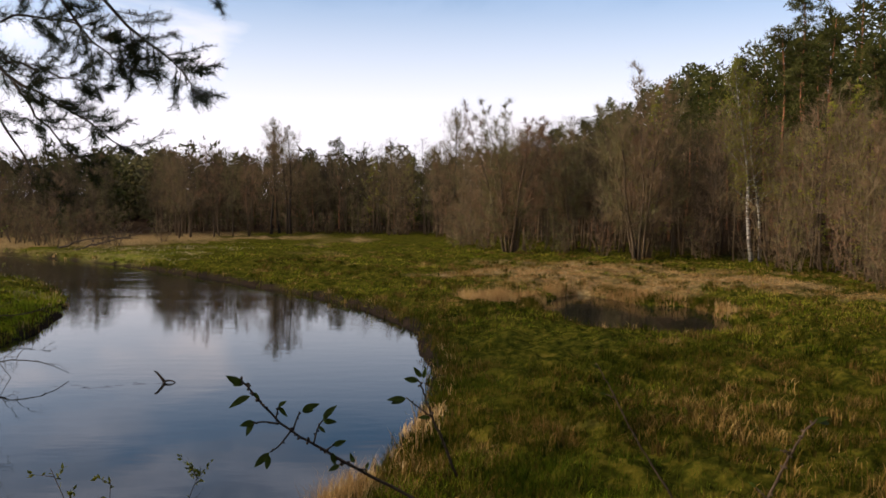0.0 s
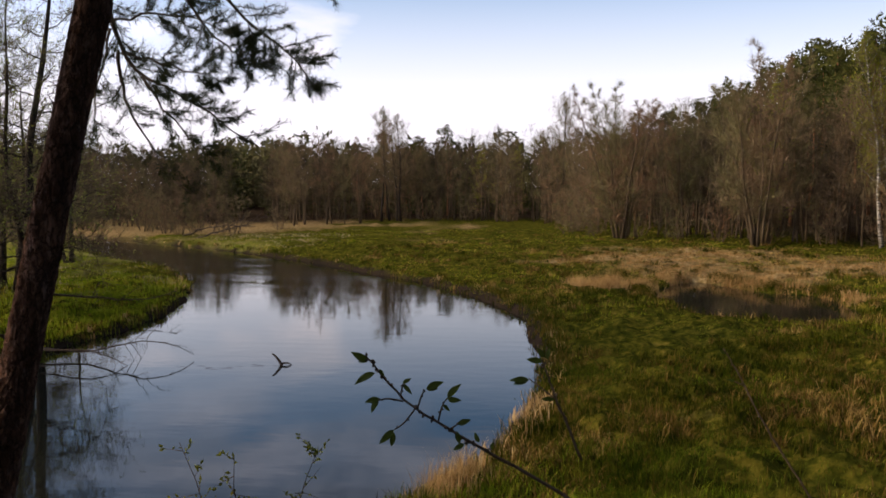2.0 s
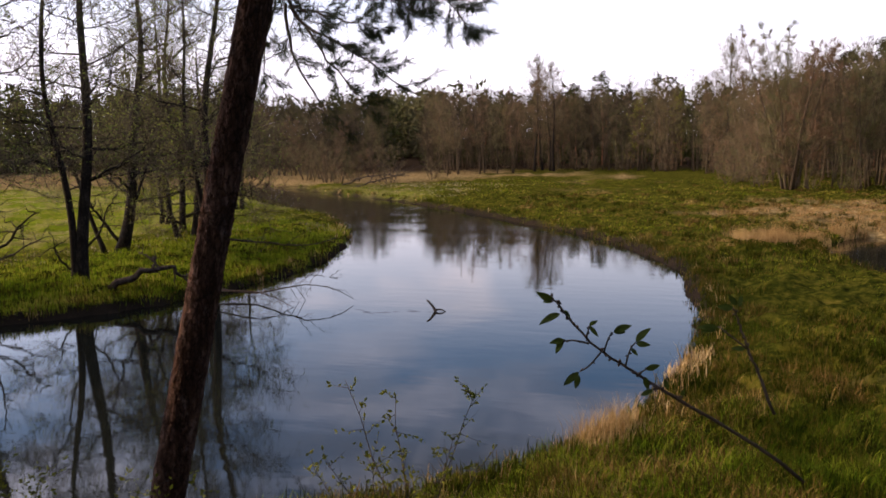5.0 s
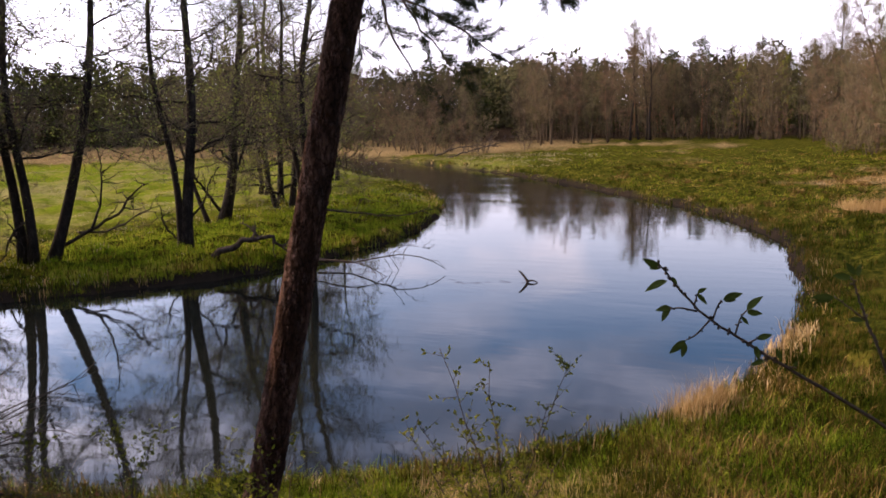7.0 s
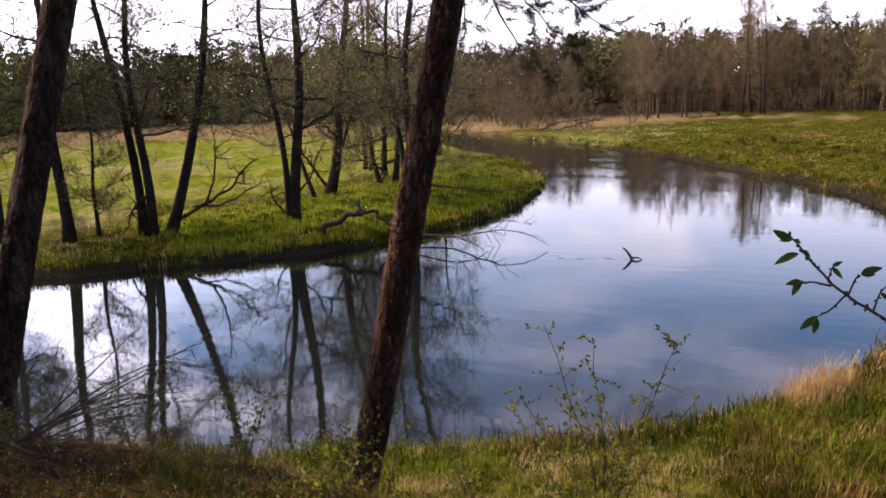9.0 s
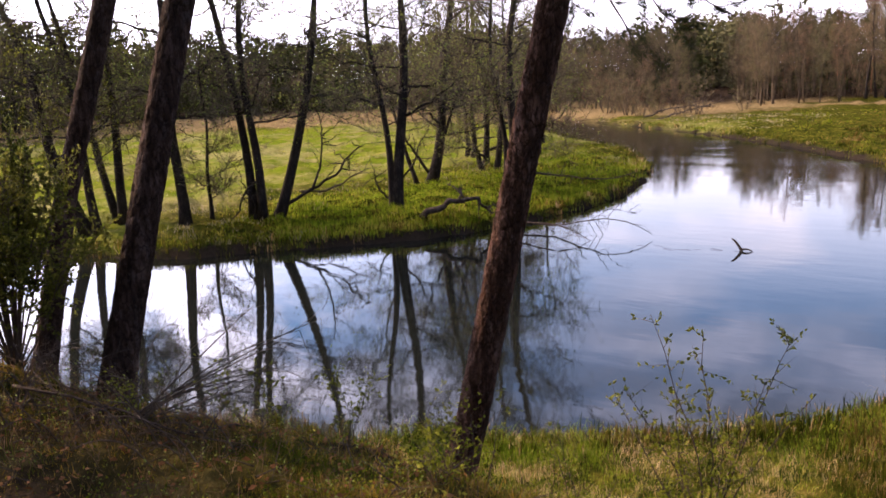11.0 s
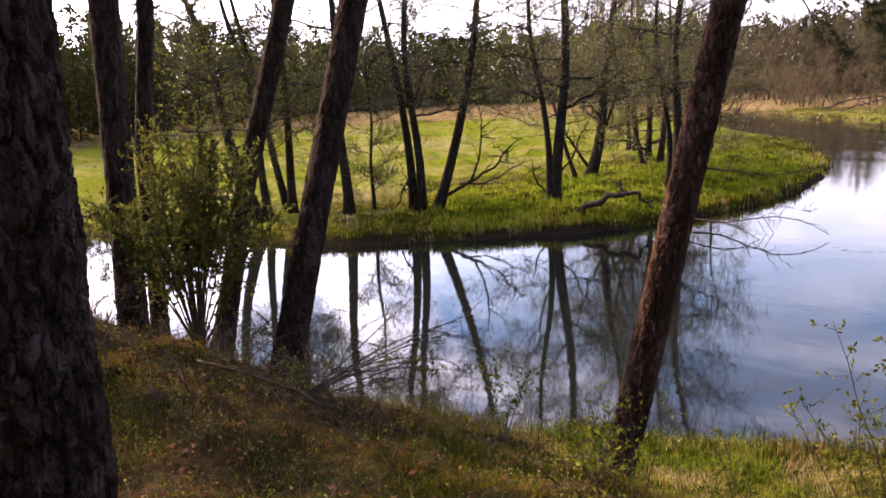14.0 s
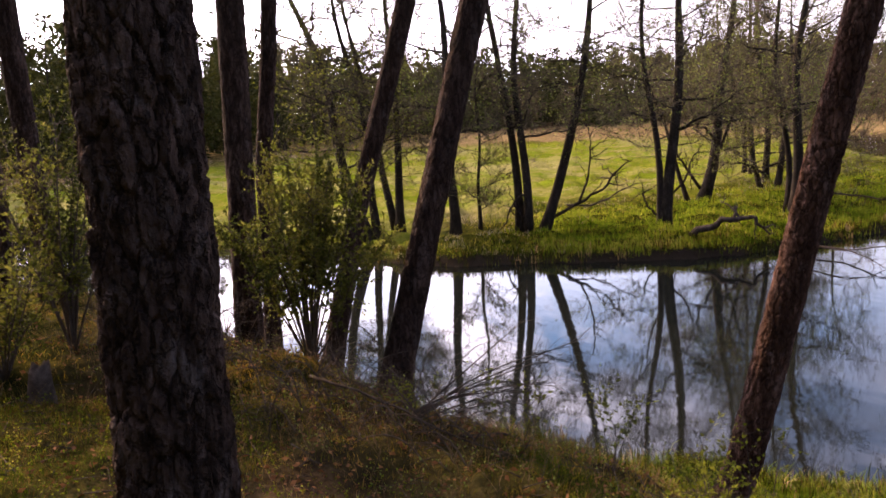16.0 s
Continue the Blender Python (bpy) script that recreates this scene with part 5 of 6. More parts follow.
# taller fringe along the banks
x, y, r = field_points(gr, 60000, -33, 92, 8, 90)
ed = edge_of(x, y)
keep = (ed > -0.05) & (ed < 0.55 + 0.006 * r) & ~((y < 8) & (x < -9) & (x > -25))
x, y, r, ed = x[keep], y[keep], r[keep], ed[keep]
pick = gr.uniform(0, 1, len(x))
gold = ((x > -2.2) & (y < 27) & (value_noise(x, y, 0.45, 41) + gr.normal(0, 0.2, len(x)) > 0.5)) | (pick < 0.06)
stuff("bank_grass", tufts(gr, x[~gold], y[~gold], 6, 0.30, 0.010 + 0.0007 * r[~gold], 0.09 + 0.002 * r[~gold], 0.7), GRASS, "long green grass hanging over the river bank")
stuff("golden_bank_grass", tufts(gr, x[gold], y[gold], 8, 0.33, 0.008 + 0.0006 * r[gold], 0.10, 0.8), STRAW, "long golden dry grass along the water's edge")

# lush spur and peninsula
x, y, r = field_points(gr, 20000, 14, 50, 20, 48)
ed = ring_distance(x, y, RIVER)
keep = (x < -10) & (ed > 0.1) & (ed < 9)
x, y, r = x[keep], y[keep], r[keep]
stuff("spur_grass", tufts(gr, x, y, 6, 0.24 * (1 + 0.4 * value_noise(x, y, 0.8, 44)), 0.018, 0.14, 0.6), LUSH, "lush bright green grass on the river spur")

# dry reed bed round the pond
x, y, r = field_points(gr, 42000, -30, 2, 26, 66)
pd = ring_distance(x, y, POND)
bed = np.exp(-((x - 2.9) / 1.3) ** 2 - ((y - 39.5) / 1.5) ** 2) > 0.45 + 0.3 * gr.uniform(-1, 1, len(x))
rim = (pd > -0.1) & (pd < 0.8) & (value_noise(x, y, 0.9, 46) > -0.25) & ((y > 40.6) | ((x > 12.6) & (y > 36)))
pale = (dry_cover(x, y) + gr.normal(0, 0.1, len(x)) > 0.56) & (pd > 0.4) & (y > 44 - 0.2 * x)
for nm, sel, h, lab in (("reed_bed", bed, 0.55, "stand of dry brown reeds beside the pond"), ("pond_rim_reeds", rim, 0.42, "dry reed fringe on the pond's bank"), ("flattened_reeds", pale & (gr.uniform(0, 1, len(x)) < 0.75), 0.17, "broad patch of flattened dry tan reeds")):
    stuff(nm, tufts(gr, x[sel], y[sel], 9, h * (1 + 0.5 * value_noise(x[sel], y[sel], 1.2, 47)), 0.024, 0.16, 0.45 if h > 0.4 else 1.6, far=True), REED, lab, "reeds")

x, y, r = field_points(gr, 9000, -24, -4, 36, 56)
pd = ring_distance(x, y, POND)
k = (pd > 0.05) & (pd < 0.9) & (y > 38) & (value_noise(x, y, 0.8, 65) > 0.0)
stuff("rim_sedge", tufts(gr, x[k], y[k], 16, 0.42, 0.03, 0.16, 0.9, far=True), GRASS, "dark sedge clumps on the pond's rim")

# near slope
n = 17000
x, y = gr.uniform(-13, 4.5, n), gr.uniform(-1.5, 10.5, n)
ed = ring_distance(x, y, RIVER)
r = np.hypot(x, y)
cover = litter_cover(x, y)
keep = (ed > 0.1) & (r > 1.1) & (gr.uniform(0, 1, n) < np.clip(1.15 - cover, 0.12, 1)) & (np.arctan2(-x, y) > -0.75)
x, y, r, cover = x[keep], y[keep], r[keep], cover[keep]
kind_ = 0.55 + 0.3 * gr.uniform(-1, 1, len(x)) + 0.4 * value_noise(x, y, 1.6, 51) + 0.3 * value_noise(x, y, 4.0, 50)
hh = 0.10 + 0.05 * value_noise(x, y, 0.7, 52) + 0.05 * value_noise(x, y, 2.6, 49) + 0.05 * (ring_distance(x, y, RIVER) < 1.5)
green, pale = kind_ < 0.62, kind_ >= 0.62
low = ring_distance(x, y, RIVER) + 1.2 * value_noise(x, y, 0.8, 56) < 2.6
# LUSH is lighter than FRESH upslope: sun on the shore put into the colour
stuff("shore_grass", tufts(gr, x[green & low], y[green & low], 9, hh[green & low], 0.005, 0.07, 1.25), LUSH, "fresh grass on the river shore, coloured lighter for sunlight")
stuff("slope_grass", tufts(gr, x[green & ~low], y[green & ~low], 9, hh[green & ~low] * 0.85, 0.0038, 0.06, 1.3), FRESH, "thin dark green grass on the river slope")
stuff("straw_shore_grass", tufts(gr, x[pale & low], y[pale & low], 12, hh[pale & low] * 1.15, 0.0036, 0.08, 1.7), STRAW, "pale straw tufts among the fresh shore grass")
stuff("dry_slope_grass", tufts(gr, x[pale & ~low], y[pale & ~low], 10, hh[pale & ~low] * 1.1, 0.0035, 0.08, 1.6), SEDGE, "old brown grass on the river slope")
n = 30000
x, y = gr.uniform(-11, 3.5, n), gr.uniform(-1.5, 8.5, n)
keep = (ring_distance(x, y, RIVER) > 0.15) & (np.hypot(x, y) > 1.0) & (np.arctan2(-x, y) > -0.7) & (gr.uniform(0, 1, n) > litter_cover(x, y) * 0.35)
x, y = x[keep], y[keep]
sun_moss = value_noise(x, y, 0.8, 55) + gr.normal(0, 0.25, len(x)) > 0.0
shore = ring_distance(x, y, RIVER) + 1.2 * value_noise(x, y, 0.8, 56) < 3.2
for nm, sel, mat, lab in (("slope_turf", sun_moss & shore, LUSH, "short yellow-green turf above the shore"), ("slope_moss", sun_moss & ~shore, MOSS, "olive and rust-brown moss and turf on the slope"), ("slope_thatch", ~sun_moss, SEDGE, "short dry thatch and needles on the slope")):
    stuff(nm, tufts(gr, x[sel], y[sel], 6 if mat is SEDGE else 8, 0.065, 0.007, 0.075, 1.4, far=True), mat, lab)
# closer cover on the top of the slope
n = 30000
x, y = gr.uniform(-6.5, 1.0, n), gr.uniform(-0.5, 4.6, n)
k = (np.hypot(x, y) > 0.8)
x, y = x[k], y[k]
sort_ = value_noise(x, y, 1.1, 57) + 0.5 * value_noise(x, y, 3.0, 58) + gr.normal(0, 0.2, len(x))
for nm, sel, mat, lab, per in (("slope_moss", sort_ > 0.1, MOSS, "olive and rust-brown moss on the slope", 7), ("slope_sedge", (sort_ <= 0.1) & (sort_ > -0.35), SEDGE, "withered brown grass on the slope", 6), ("slope_herbs", sort_ <= -0.35, FRESH, "low dark green herbs on the slope", 7)):
    stuff(nm, tufts(gr, x[sel], y[sel], per, 0.06 + 0.05 * value_noise(x[sel], y[sel], 1.5, 59), 0.0055, 0.05, 1.5, far=True), mat, lab)
# golden tall grass on the near shore
x, y = gr.uniform(-4.5, 0.6, 2600), gr.uniform(10, 17, 2600)
ed = ring_distance(x, y, RIVER)
k = (ed > 0.05) & (ed < 0.9) & (y > 11.8) & (y < 15.8) & (value_noise(x, y, 0.7, 54) > -0.05)
stuff("tall_dry_grass", tufts(gr, x[k], y[k], 13, 0.52 + 0.2 * value_noise(x[k], y[k], 0.8, 53), 0.0085, 0.10, 0.8), STRAW, "tall golden dry grass tufts by the water")

# dead leaves and needles under the pines
n = 12000
x, y = gr.uniform(-9, 0, n), gr.uniform(0, 6, n)
keep = (gr.uniform(0, 1, n) < litter_cover(x, y) * 1.2) & (ring_distance(x, y, RIVER) > 0.8)
x, y = x[keep], y[keep]
lv = Geo()
base = np.stack([x, y, ground_height(x, y) + gr.uniform(0.0, 0.05, len(x))], 1)
w = gr.normal(size=(len(x), 3)) * [1, 1, 0.4]
sz = gr.uniform(0.02, 0.05, len(x))
lv.leaves(base, unit(w), gr.normal(size=(len(x), 3)), sz, sz * 0.6)
stuff("leaf_litter", lv, BROWN_LEAF, "reddish brown dead leaves on the slope", "leaf litter")

n = 2400
x, y = gr.uniform(-10, 0.5, n), gr.uniform(0.2, 7, n)
k = (ring_distance(x, y, RIVER) > 0.6) & (gr.uniform(0, 1, n) < 0.25 + litter_cover(x, y))
x, y = x[k], y[k]
tw = Geo()
tw.cones(np.stack([x, y, ground_height(x, y) + gr.uniform(0.01, 0.06, len(x))], 1), unit(gr.normal(size=(len(x), 3)) * [1, 1, 0.35] + np.array([0, 0, 0.15])), gr.uniform(0.12, 0.45, len(x)), gr.uniform(0.002, 0.005, len(x)))
stuff("fallen_twigs", tw, DEAD_WOOD, "thin dead twigs strewn over the slope", "twigs")

# low leafy herbs by the path
n = 24000
x, y = gr.uniform(-6.5, 0.8, n), gr.uniform(-0.6, 3.0, n)
k = (value_noise(x, y, 1.2, 63) + 0.5 * value_noise(x, y, 3.6, 64) + 0.35 * gr.uniform(-1, 1, n) > 0.02 + 0.5 * sstep(1.6, 2.8, y)) & (np.hypot(x, y) > 0.9)
x, y = x[k], y[k]
herb = Geo()
sz = gr.uniform(0.008, 0.02, len(x))
herb.leaves(np.stack([x, y, ground_height(x, y) + gr.uniform(0.01, 0.11, len(x))], 1), unit(gr.normal(size=(len(x), 3)) + np.array([0, 0, 0.5])), gr.normal(size=(len(x), 3)), sz, sz * 0.65)
stuff("low_herbs", herb, YELLOW_GRASS, "low yellow-green herbs on the sunlit slope", "herbs")

# dead stalks and low leafing shoots under the pines
n = 2300
x, y = gr.uniform(-7.5, -1.6, n), gr.uniform(0.9, 5.2, n)
thick = sstep(2.6, 0.6, np.abs(y - 2.9 - 0.12 * (x + 4.5))) * sstep(-1.8, -3.2, x) + 0.5 * value_noise(x, y, 1.3, 61)
k = (gr.uniform(0.1, 1, n) < thick) & (ring_distance(x, y, RIVER) > 0.9) & (np.hypot(x + 2.25, y - 0.45) > 0.5)
x, y = x[k], y[k]
foot = np.stack([x, y, ground_height(x, y) - 0.02], 1)
rise_ = unit(gr.normal(0, 0.38, (len(x), 3)) * [1, 1, 0] + np.array([0.08, 0.05, 1.0]))
long_ = gr.uniform(0.08, 0.3, len(x)) * (1 + 0.5 * value_noise(x, y, 1.1, 62))
stalks = Geo()
stalks.cones(foot, rise_, long_, gr.uniform(0.0014, 0.003, len(x)))
for _ in range(4):
    f_ = gr.uniform(0.25, 0.95, (len(x), 1))
    w_ = unit(rise_ * 0.7 + gr.normal(0, 0.6, rise_.shape))
    stalks.cones(foot + rise_ * long_[:, None] * f_, w_, long_ * gr.uniform(0.15, 0.5, len(x)), 0.0012)
stuff("dead_stalks", stalks, DRY_STALK, "dense thin brown dead stalks on the slope", "stalks")
k = gr.uniform(0, 1, len(x)) < 0.38
m_ = np.repeat(np.arange(len(x))[k], 9)
at_stalk = foot[m_] + rise_[m_] * (long_[m_] * gr.uniform(0.3, 1.05, len(m_)))[:, None] + gr.normal(0, 0.03, (len(m_), 3))
shoots_ = Geo()
sz = gr.uniform(0.010, 0.022, len(m_))
shoots_.leaves(at_stalk, unit(gr.normal(size=(len(m_), 3)) + np.array([0, 0, 0.4])), gr.normal(size=(len(m_), 3)), sz, sz * 0.6)
stuff("shoot_leaves", shoots_, OLIVE_LEAF, "small olive first leaves on the slope's undergrowth", "undergrowth")

# ---- shrubs, twigs and dead wood of the near slope ----


def spline(points, n):
    p = np.array(points, dtype=float)
    src = np.linspace(0, 1, len(p))
    u = np.linspace(0, 1, n)
    q = np.stack([np.interp(u, src, p[:, k]) for k in range(3)], 1)
    for _ in range(2):
        q[1:-1] = 0.25 * q[:-2] + 0.5 * q[1:-1] + 0.25 * q[2:]
    return q


def leafy_shrub(name, seed, at, label, tips, r, leaf, size, per, side_len, mat_wood=None, twiggy=10, low=0.3):
    """A shrub of several stems from one root to the given tips, with side shoots and small leaves."""
    rg_ = np.random.RandomState(seed)
    e = thing(name, at, label, "shrub")
    for tp in tips:
        q = spline([(0, 0, -0.05), np.array(tp) * [0.35, 0.35, 0.45] + rg_.normal(0, 0.04, 3), np.array(tp)], 9) + rg_.normal(0, 0.008, (9, 3)) * np.linspace(0, 1, 9)[:, None]
        g = Geo()
        g.tube(q, np.linspace(r, r * 0.25, 9), 5)
        f = rg_.uniform(low, 1, twiggy)
        b_ = along(q, f)
        d_ = unit(rg_.normal(0, 1, (twiggy, 3)) + np.array([0, 0, 0.9]))
        l_ = side_len * rg_.uniform(0.4, 1.1, twiggy)
        stem = part("stem", g, mat_wood or DARK_TWIG, e)
        tw = Geo()
        tw.cones(b_, d_, l_, r * 0.35)
        stuffed(part("twig_spray", tw, mat_wood or DARK_TWIG, stem))
        nn = per
        s_ = rg_.randint(0, twiggy, nn)
        base_ = b_[s_] + d_[s_] * (l_[s_] * rg_.uniform(0.1, 1, nn))[:, None]
        k_ = max(2, nn // 6)
        base_ = np.concatenate([base_, along(q, rg_.uniform(low + 0.05, 1, k_))])
        m_ = len(base_)
        w_ = unit(np.concatenate([d_[s_], np.tile([[0, 0, 1.0]], (k_, 1))]) + rg_.normal(0, 0.8, (m_, 3)))
        lf = Geo()
        sz_ = size * rg_.uniform(0.6, 1.3, m_)
        lf.leaves(base_, w_, rg_.normal(size=(m_, 3)), sz_, sz_ * 0.5)
        stuffed(part("foliage", lf, leaf, stem))
    return e


def tips_fan(seed, n, spread, low, high):
    rg_ = np.random.RandomState(seed)
    a = rg_.uniform(0, 6.28, n)
    q = spread * np.sqrt(rg_.uniform(0.05, 1, n))
    return [(math.cos(p_) * s_, math.sin(p_) * s_, h_) for p_, s_, h_ in zip(a, q, high - (high - low) * (q / spread) ** 1.5 * rg_.uniform(0.5, 1, n))]


def root(x, y):
    return (x, y, ground_at(x, y))


leafy_shrub("juniper_bush", 701, root(-5.95, 2.5), "bushy green juniper between the pine trunks", tips_fan(1, 26, 0.72, 0.75, 1.72), 0.010, JUNIPER_LEAF, 0.03, 900, 0.27, twiggy=44, low=0.42)
leafy_shrub("leafy_bush", 702, root(-7.3, 1.0), "leafing bush beside the dark pine trunks", tips_fan(2, 18, 0.75, 0.7, 2.1), 0.012, JUNIPER_LEAF, 0.038, 300, 0.36, twiggy=30)
leafy_shrub("leafy_bush", 703, root(-6.9, 0.45), "low leafing bush on the grassy slope", tips_fan(3, 14, 0.7, 0.4, 1.1), 0.01, JUNIPER_LEAF, 0.045, 150, 0.3, twiggy=18)
leafy_shrub("leafy_bush", 704, root(-8.6, 2.0), "leafing bush between pine trunks by the water", tips_fan(4, 12, 0.7, 0.5, 1.3), 0.01, JUNIPER_LEAF, 0.045, 120, 0.3, twiggy=16)
leafy_shrub("leafy_bush", 705, root(-9.6, 0.2), "leafing bush on the bank", tips_fan(5, 14, 0.9, 0.6, 1.6), 0.012, JUNIPER_LEAF, 0.05, 120, 0.35, twiggy=16)
zs = ground_at(-1.36, 3.49)
leafy_shrub("sapling", 711, (-1.36, 3.49, zs), "thin leafing sapling shoots above the water", [(-0.28, 0.05, 3.84 - zs), (-0.07, 0.13, 3.78 - zs), (0.30, 0.30, 3.77 - zs), (-0.34, -0.2, 3.5 - zs), (0.22, 0.18, 3.58 - zs), (0.42, 0.22, 3.55 - zs), (-0.1, -0.1, 3.5 - zs), (-0.45, 0.1, 3.45 - zs), (0.1, -0.05, 3.4 - zs), (-0.25, 0.2, 3.3 - zs)], 0.006, SPRING_LEAF, 0.026, 135, 0.18, twiggy=20, low=0.35)
for sd, (x, y, hgt) in enumerate([(-2.5, 3.3, 0.75), (-3.0, 3.6, 0.6), (-2.0, 3.4, 0.55), (-3.4, 3.2, 0.55), (-2.7, 4.3, 0.7), (-1.9, 4.4, 0.7), (-4.0, 3.0, 0.5), (-0.6, 4.6, 0.6), (-2.3, 2.7, 0.3), (-4.6, 2.6, 0.35), (0.1, 4.4, 0.7), (0.6, 5.0, 0.75)]):
    leafy_shrub("sapling", 720 + sd, root(x, y), "knee-high leafing seedling on the slope", tips_fan(30 + sd, 4, 0.32, hgt * 0.6, hgt), 0.004, SPRING_LEAF, 0.028, 60, 0.17, twiggy=12)


def bare_brush(name, seed, label, starts, spread, length, count):
    """Tangled bare arching shoots."""
    rg_ = np.random.RandomState(seed)
    e = thing(name, starts, label, "shrub")
    for _ in range(count):
        a = rg_.uniform(0, 6.28)
        L = length * rg_.uniform(0.5, 1.1)
        d = np.array([math.cos(a), math.sin(a), 0])
        h = L * rg_.uniform(0.35, 0.9)
        b_ = rg_.normal(0, spread, 3) * [1, 1, 0]
        g = Geo()
        q = spline([b_ + [0, 0, -0.1], b_ + d * L * 0.3 + [0, 0, h * 0.75], b_ + d * L * 0.7 + [0, 0, h], b_ + d * L * 1.05 + [0, 0, h * 0.8]], 8)
        g.tube(q, np.linspace(0.0055, 0.0012, 8), 4)
        f = rg_.uniform(0.3, 1, 7)
        g.cones(along(q, f), unit(d + rg_.normal(0, 0.7, (7, 3)) + np.array([0, 0, 0.3])), rg_.uniform(0.08, 0.32, 7), 0.0022)
        stuffed(part("shoot", g, DARK_TWIG, e))
    return e


for sd, (x, y, l_, c_) in enumerate([(-4.75, 2.75, 0.7, 9), (-4.3, 2.45, 0.6, 9), (-5.2, 2.2, 0.7, 14), (-3.8, 2.4, 0.55, 10), (-5.8, 1.8, 0.7, 12), (-4.4, 3.5, 0.5, 5), (-6.6, 2.9, 0.6, 8), (-3.3, 3.9, 0.45, 6), (-4.9, 1.9, 0.5, 10), (-5.5, 2.3, 0.5, 8), (-6.9, 2.0, 0.6, 16), (-6.4, 1.7, 0.5, 14), (-7.4, 1.7, 0.6, 14)]):
    z = ground_at(x, y)
    bare_brush("bare_bramble", 740 + sd, "tangle of bare brown bramble shoots on the slope", (x, y, z), 0.18, l_, c_)


# a clear bundle of long shoots arching out over the water
bundle_rng = np.random.RandomState(749)
e = thing("bare_bramble", (-4.5, 2.42, ground_at(-4.5, 2.42)), "bundle of long dark bare shoots arching over the water", "shrub")
o_ = np.array(e.location)
for _ in range(9):
    a_ = np.array([-4.5, 2.42, o_[2] - 0.1]) + bundle_rng.normal(0, 0.07, 3) * [1, 1, 0]
    b_ = np.array([-3.9, 3.1, 3.44]) + bundle_rng.normal(0, 0.12, 3)
    m_ = a_ * 0.5 + b_ * 0.5 + [0, 0, bundle_rng.uniform(0.02, 0.14)]
    end = b_ + (b_ - m_) * bundle_rng.uniform(0.1, 0.5) + [0, 0, -bundle_rng.uniform(0.0, 0.12)]
    q = spline([a_ - o_, a_ * 0.75 + m_ * 0.25 - o_ + [0, 0, 0.04], m_ - o_, b_ - o_, end - o_], 12)
    g = Geo()
    g.tube(q, np.linspace(0.0085, 0.0016, 12), 5)
    g.cones(along(q, bundle_rng.uniform(0.3, 1, 9)), unit(unit(b_ - a_) + bundle_rng.normal(0, 0.6, (9, 3))), bundle_rng.uniform(0.1, 0.35, 9), 0.0026)
    stuffed(part("shoot", g, DARK_TWIG, e))


def dead_branch(name, seed, label, points, r, sub, sub_len, mat=None):
    rg_ = np.random.RandomState(seed)
    o_ = np.array(points[0], dtype=float)
    e = thing(name, o_, label, "dead branch")
    q = spline(np.array(points, dtype=float) - o_, 12) + rg_.normal(0, max(r * 0.5, 0.012 * sub_len), (12, 3))
    g = Geo()
    g.tube(q, np.linspace(r, r * 0.25, 12), 7)
    part("limb", g, mat or DEAD_WOOD, e, "", True)
    t = unit(q[-1] - q[0])
    for _ in range(sub):
        f = rg_.uniform(0.25, 0.95)
        b_ = along(q, [f])[0]
        d = unit(t * 0.6 + rg_.normal(0, 0.7, 3))
        L = sub_len * rg_.uniform(0.4, 1.1)
        s_ = np.linspace(0, 1, 6)[:, None]
        c_ = b_ + d * L * s_ + rg_.normal(0, 0.08 * L, (6, 3)) * s_ + np.array([0, 0, 0.45]) * L * (s_ - s_ * s_)
        g = Geo()
        g.tube(c_, np.linspace(r * 0.5 * (1 - 0.5 * f), r * 0.08, 6), 5)
        g.cones(along(c_, rg_.uniform(0.3, 1, 5)), unit(d + rg_.normal(0, 0.6, (5, 3))), L * rg_.uniform(0.15, 0.4, 5), r * 0.15)
        part("twig", g, mat or DEAD_WOOD, e)
    return e


def on_ground(pts, lift):
    return [(x, y, ground_at(x, y) + lift_) for (x, y), lift_ in zip(pts, lift)]


dead_branch("fallen_branch", 761, "grey fallen branch lying down the slope", on_ground([(-4.95, 2.05), (-4.33, 2.32), (-3.77, 2.46), (-3.4, 2.6)], (0.22, 0.12, 0.06, 0.03)), 0.010, 14, 0.4)
dead_branch("fallen_branch", 762, "thin fallen branch on the grass", on_ground([(-3.9, 2.5), (-3.97, 2.9), (-4.05, 3.4), (-4.14, 3.9)], (0.03, 0.1, 0.1, 0.06)), 0.010, 4, 0.3)
dead_branch("fallen_branch", 763, "thin fallen branch on the grass", on_ground([(-6.6, 0.2), (-6.2, 0.35), (-5.7, 0.5)], (0.1, 0.08, 0.05)), 0.012, 4, 0.3)

# low rotten stump by the path
stump_rng = np.random.RandomState(77)
e = thing("tree_stump", (-6.2, 0.6, ground_at(-6.2, 0.6)), "low dark rotten tree stump in the grass", "stump")
g = Geo()
g.tube([(0, 0, -0.05), (0.0, 0, 0.08), (0.01, 0.0, 0.2), (0.02, 0.01, 0.33)], [0.14, 0.095, 0.08, 0.065], 14)
g.v[0][42:56, 2] += stump_rng.uniform(-0.08, 0.06, 14)
part("stump", g, DEAD_WOOD, e, "", True)

# stick standing in the river with its fork
e = thing("drift_stick", (-7.42, 22.95, 0.0), "black forked stick standing out of the river", "stick")
g = Geo()
g.tube(spline([(0.12, -0.1, -0.5), (0.02, 0, 0.02), (-0.08, 0.02, 0.12), (-0.22, 0.04, 0.30), (-0.30, 0.05, 0.32)], 9), np.linspace(0.06, 0.02, 9), 7)
part("limb", g, DEAD_WOOD, e, "", True)
g = Geo()
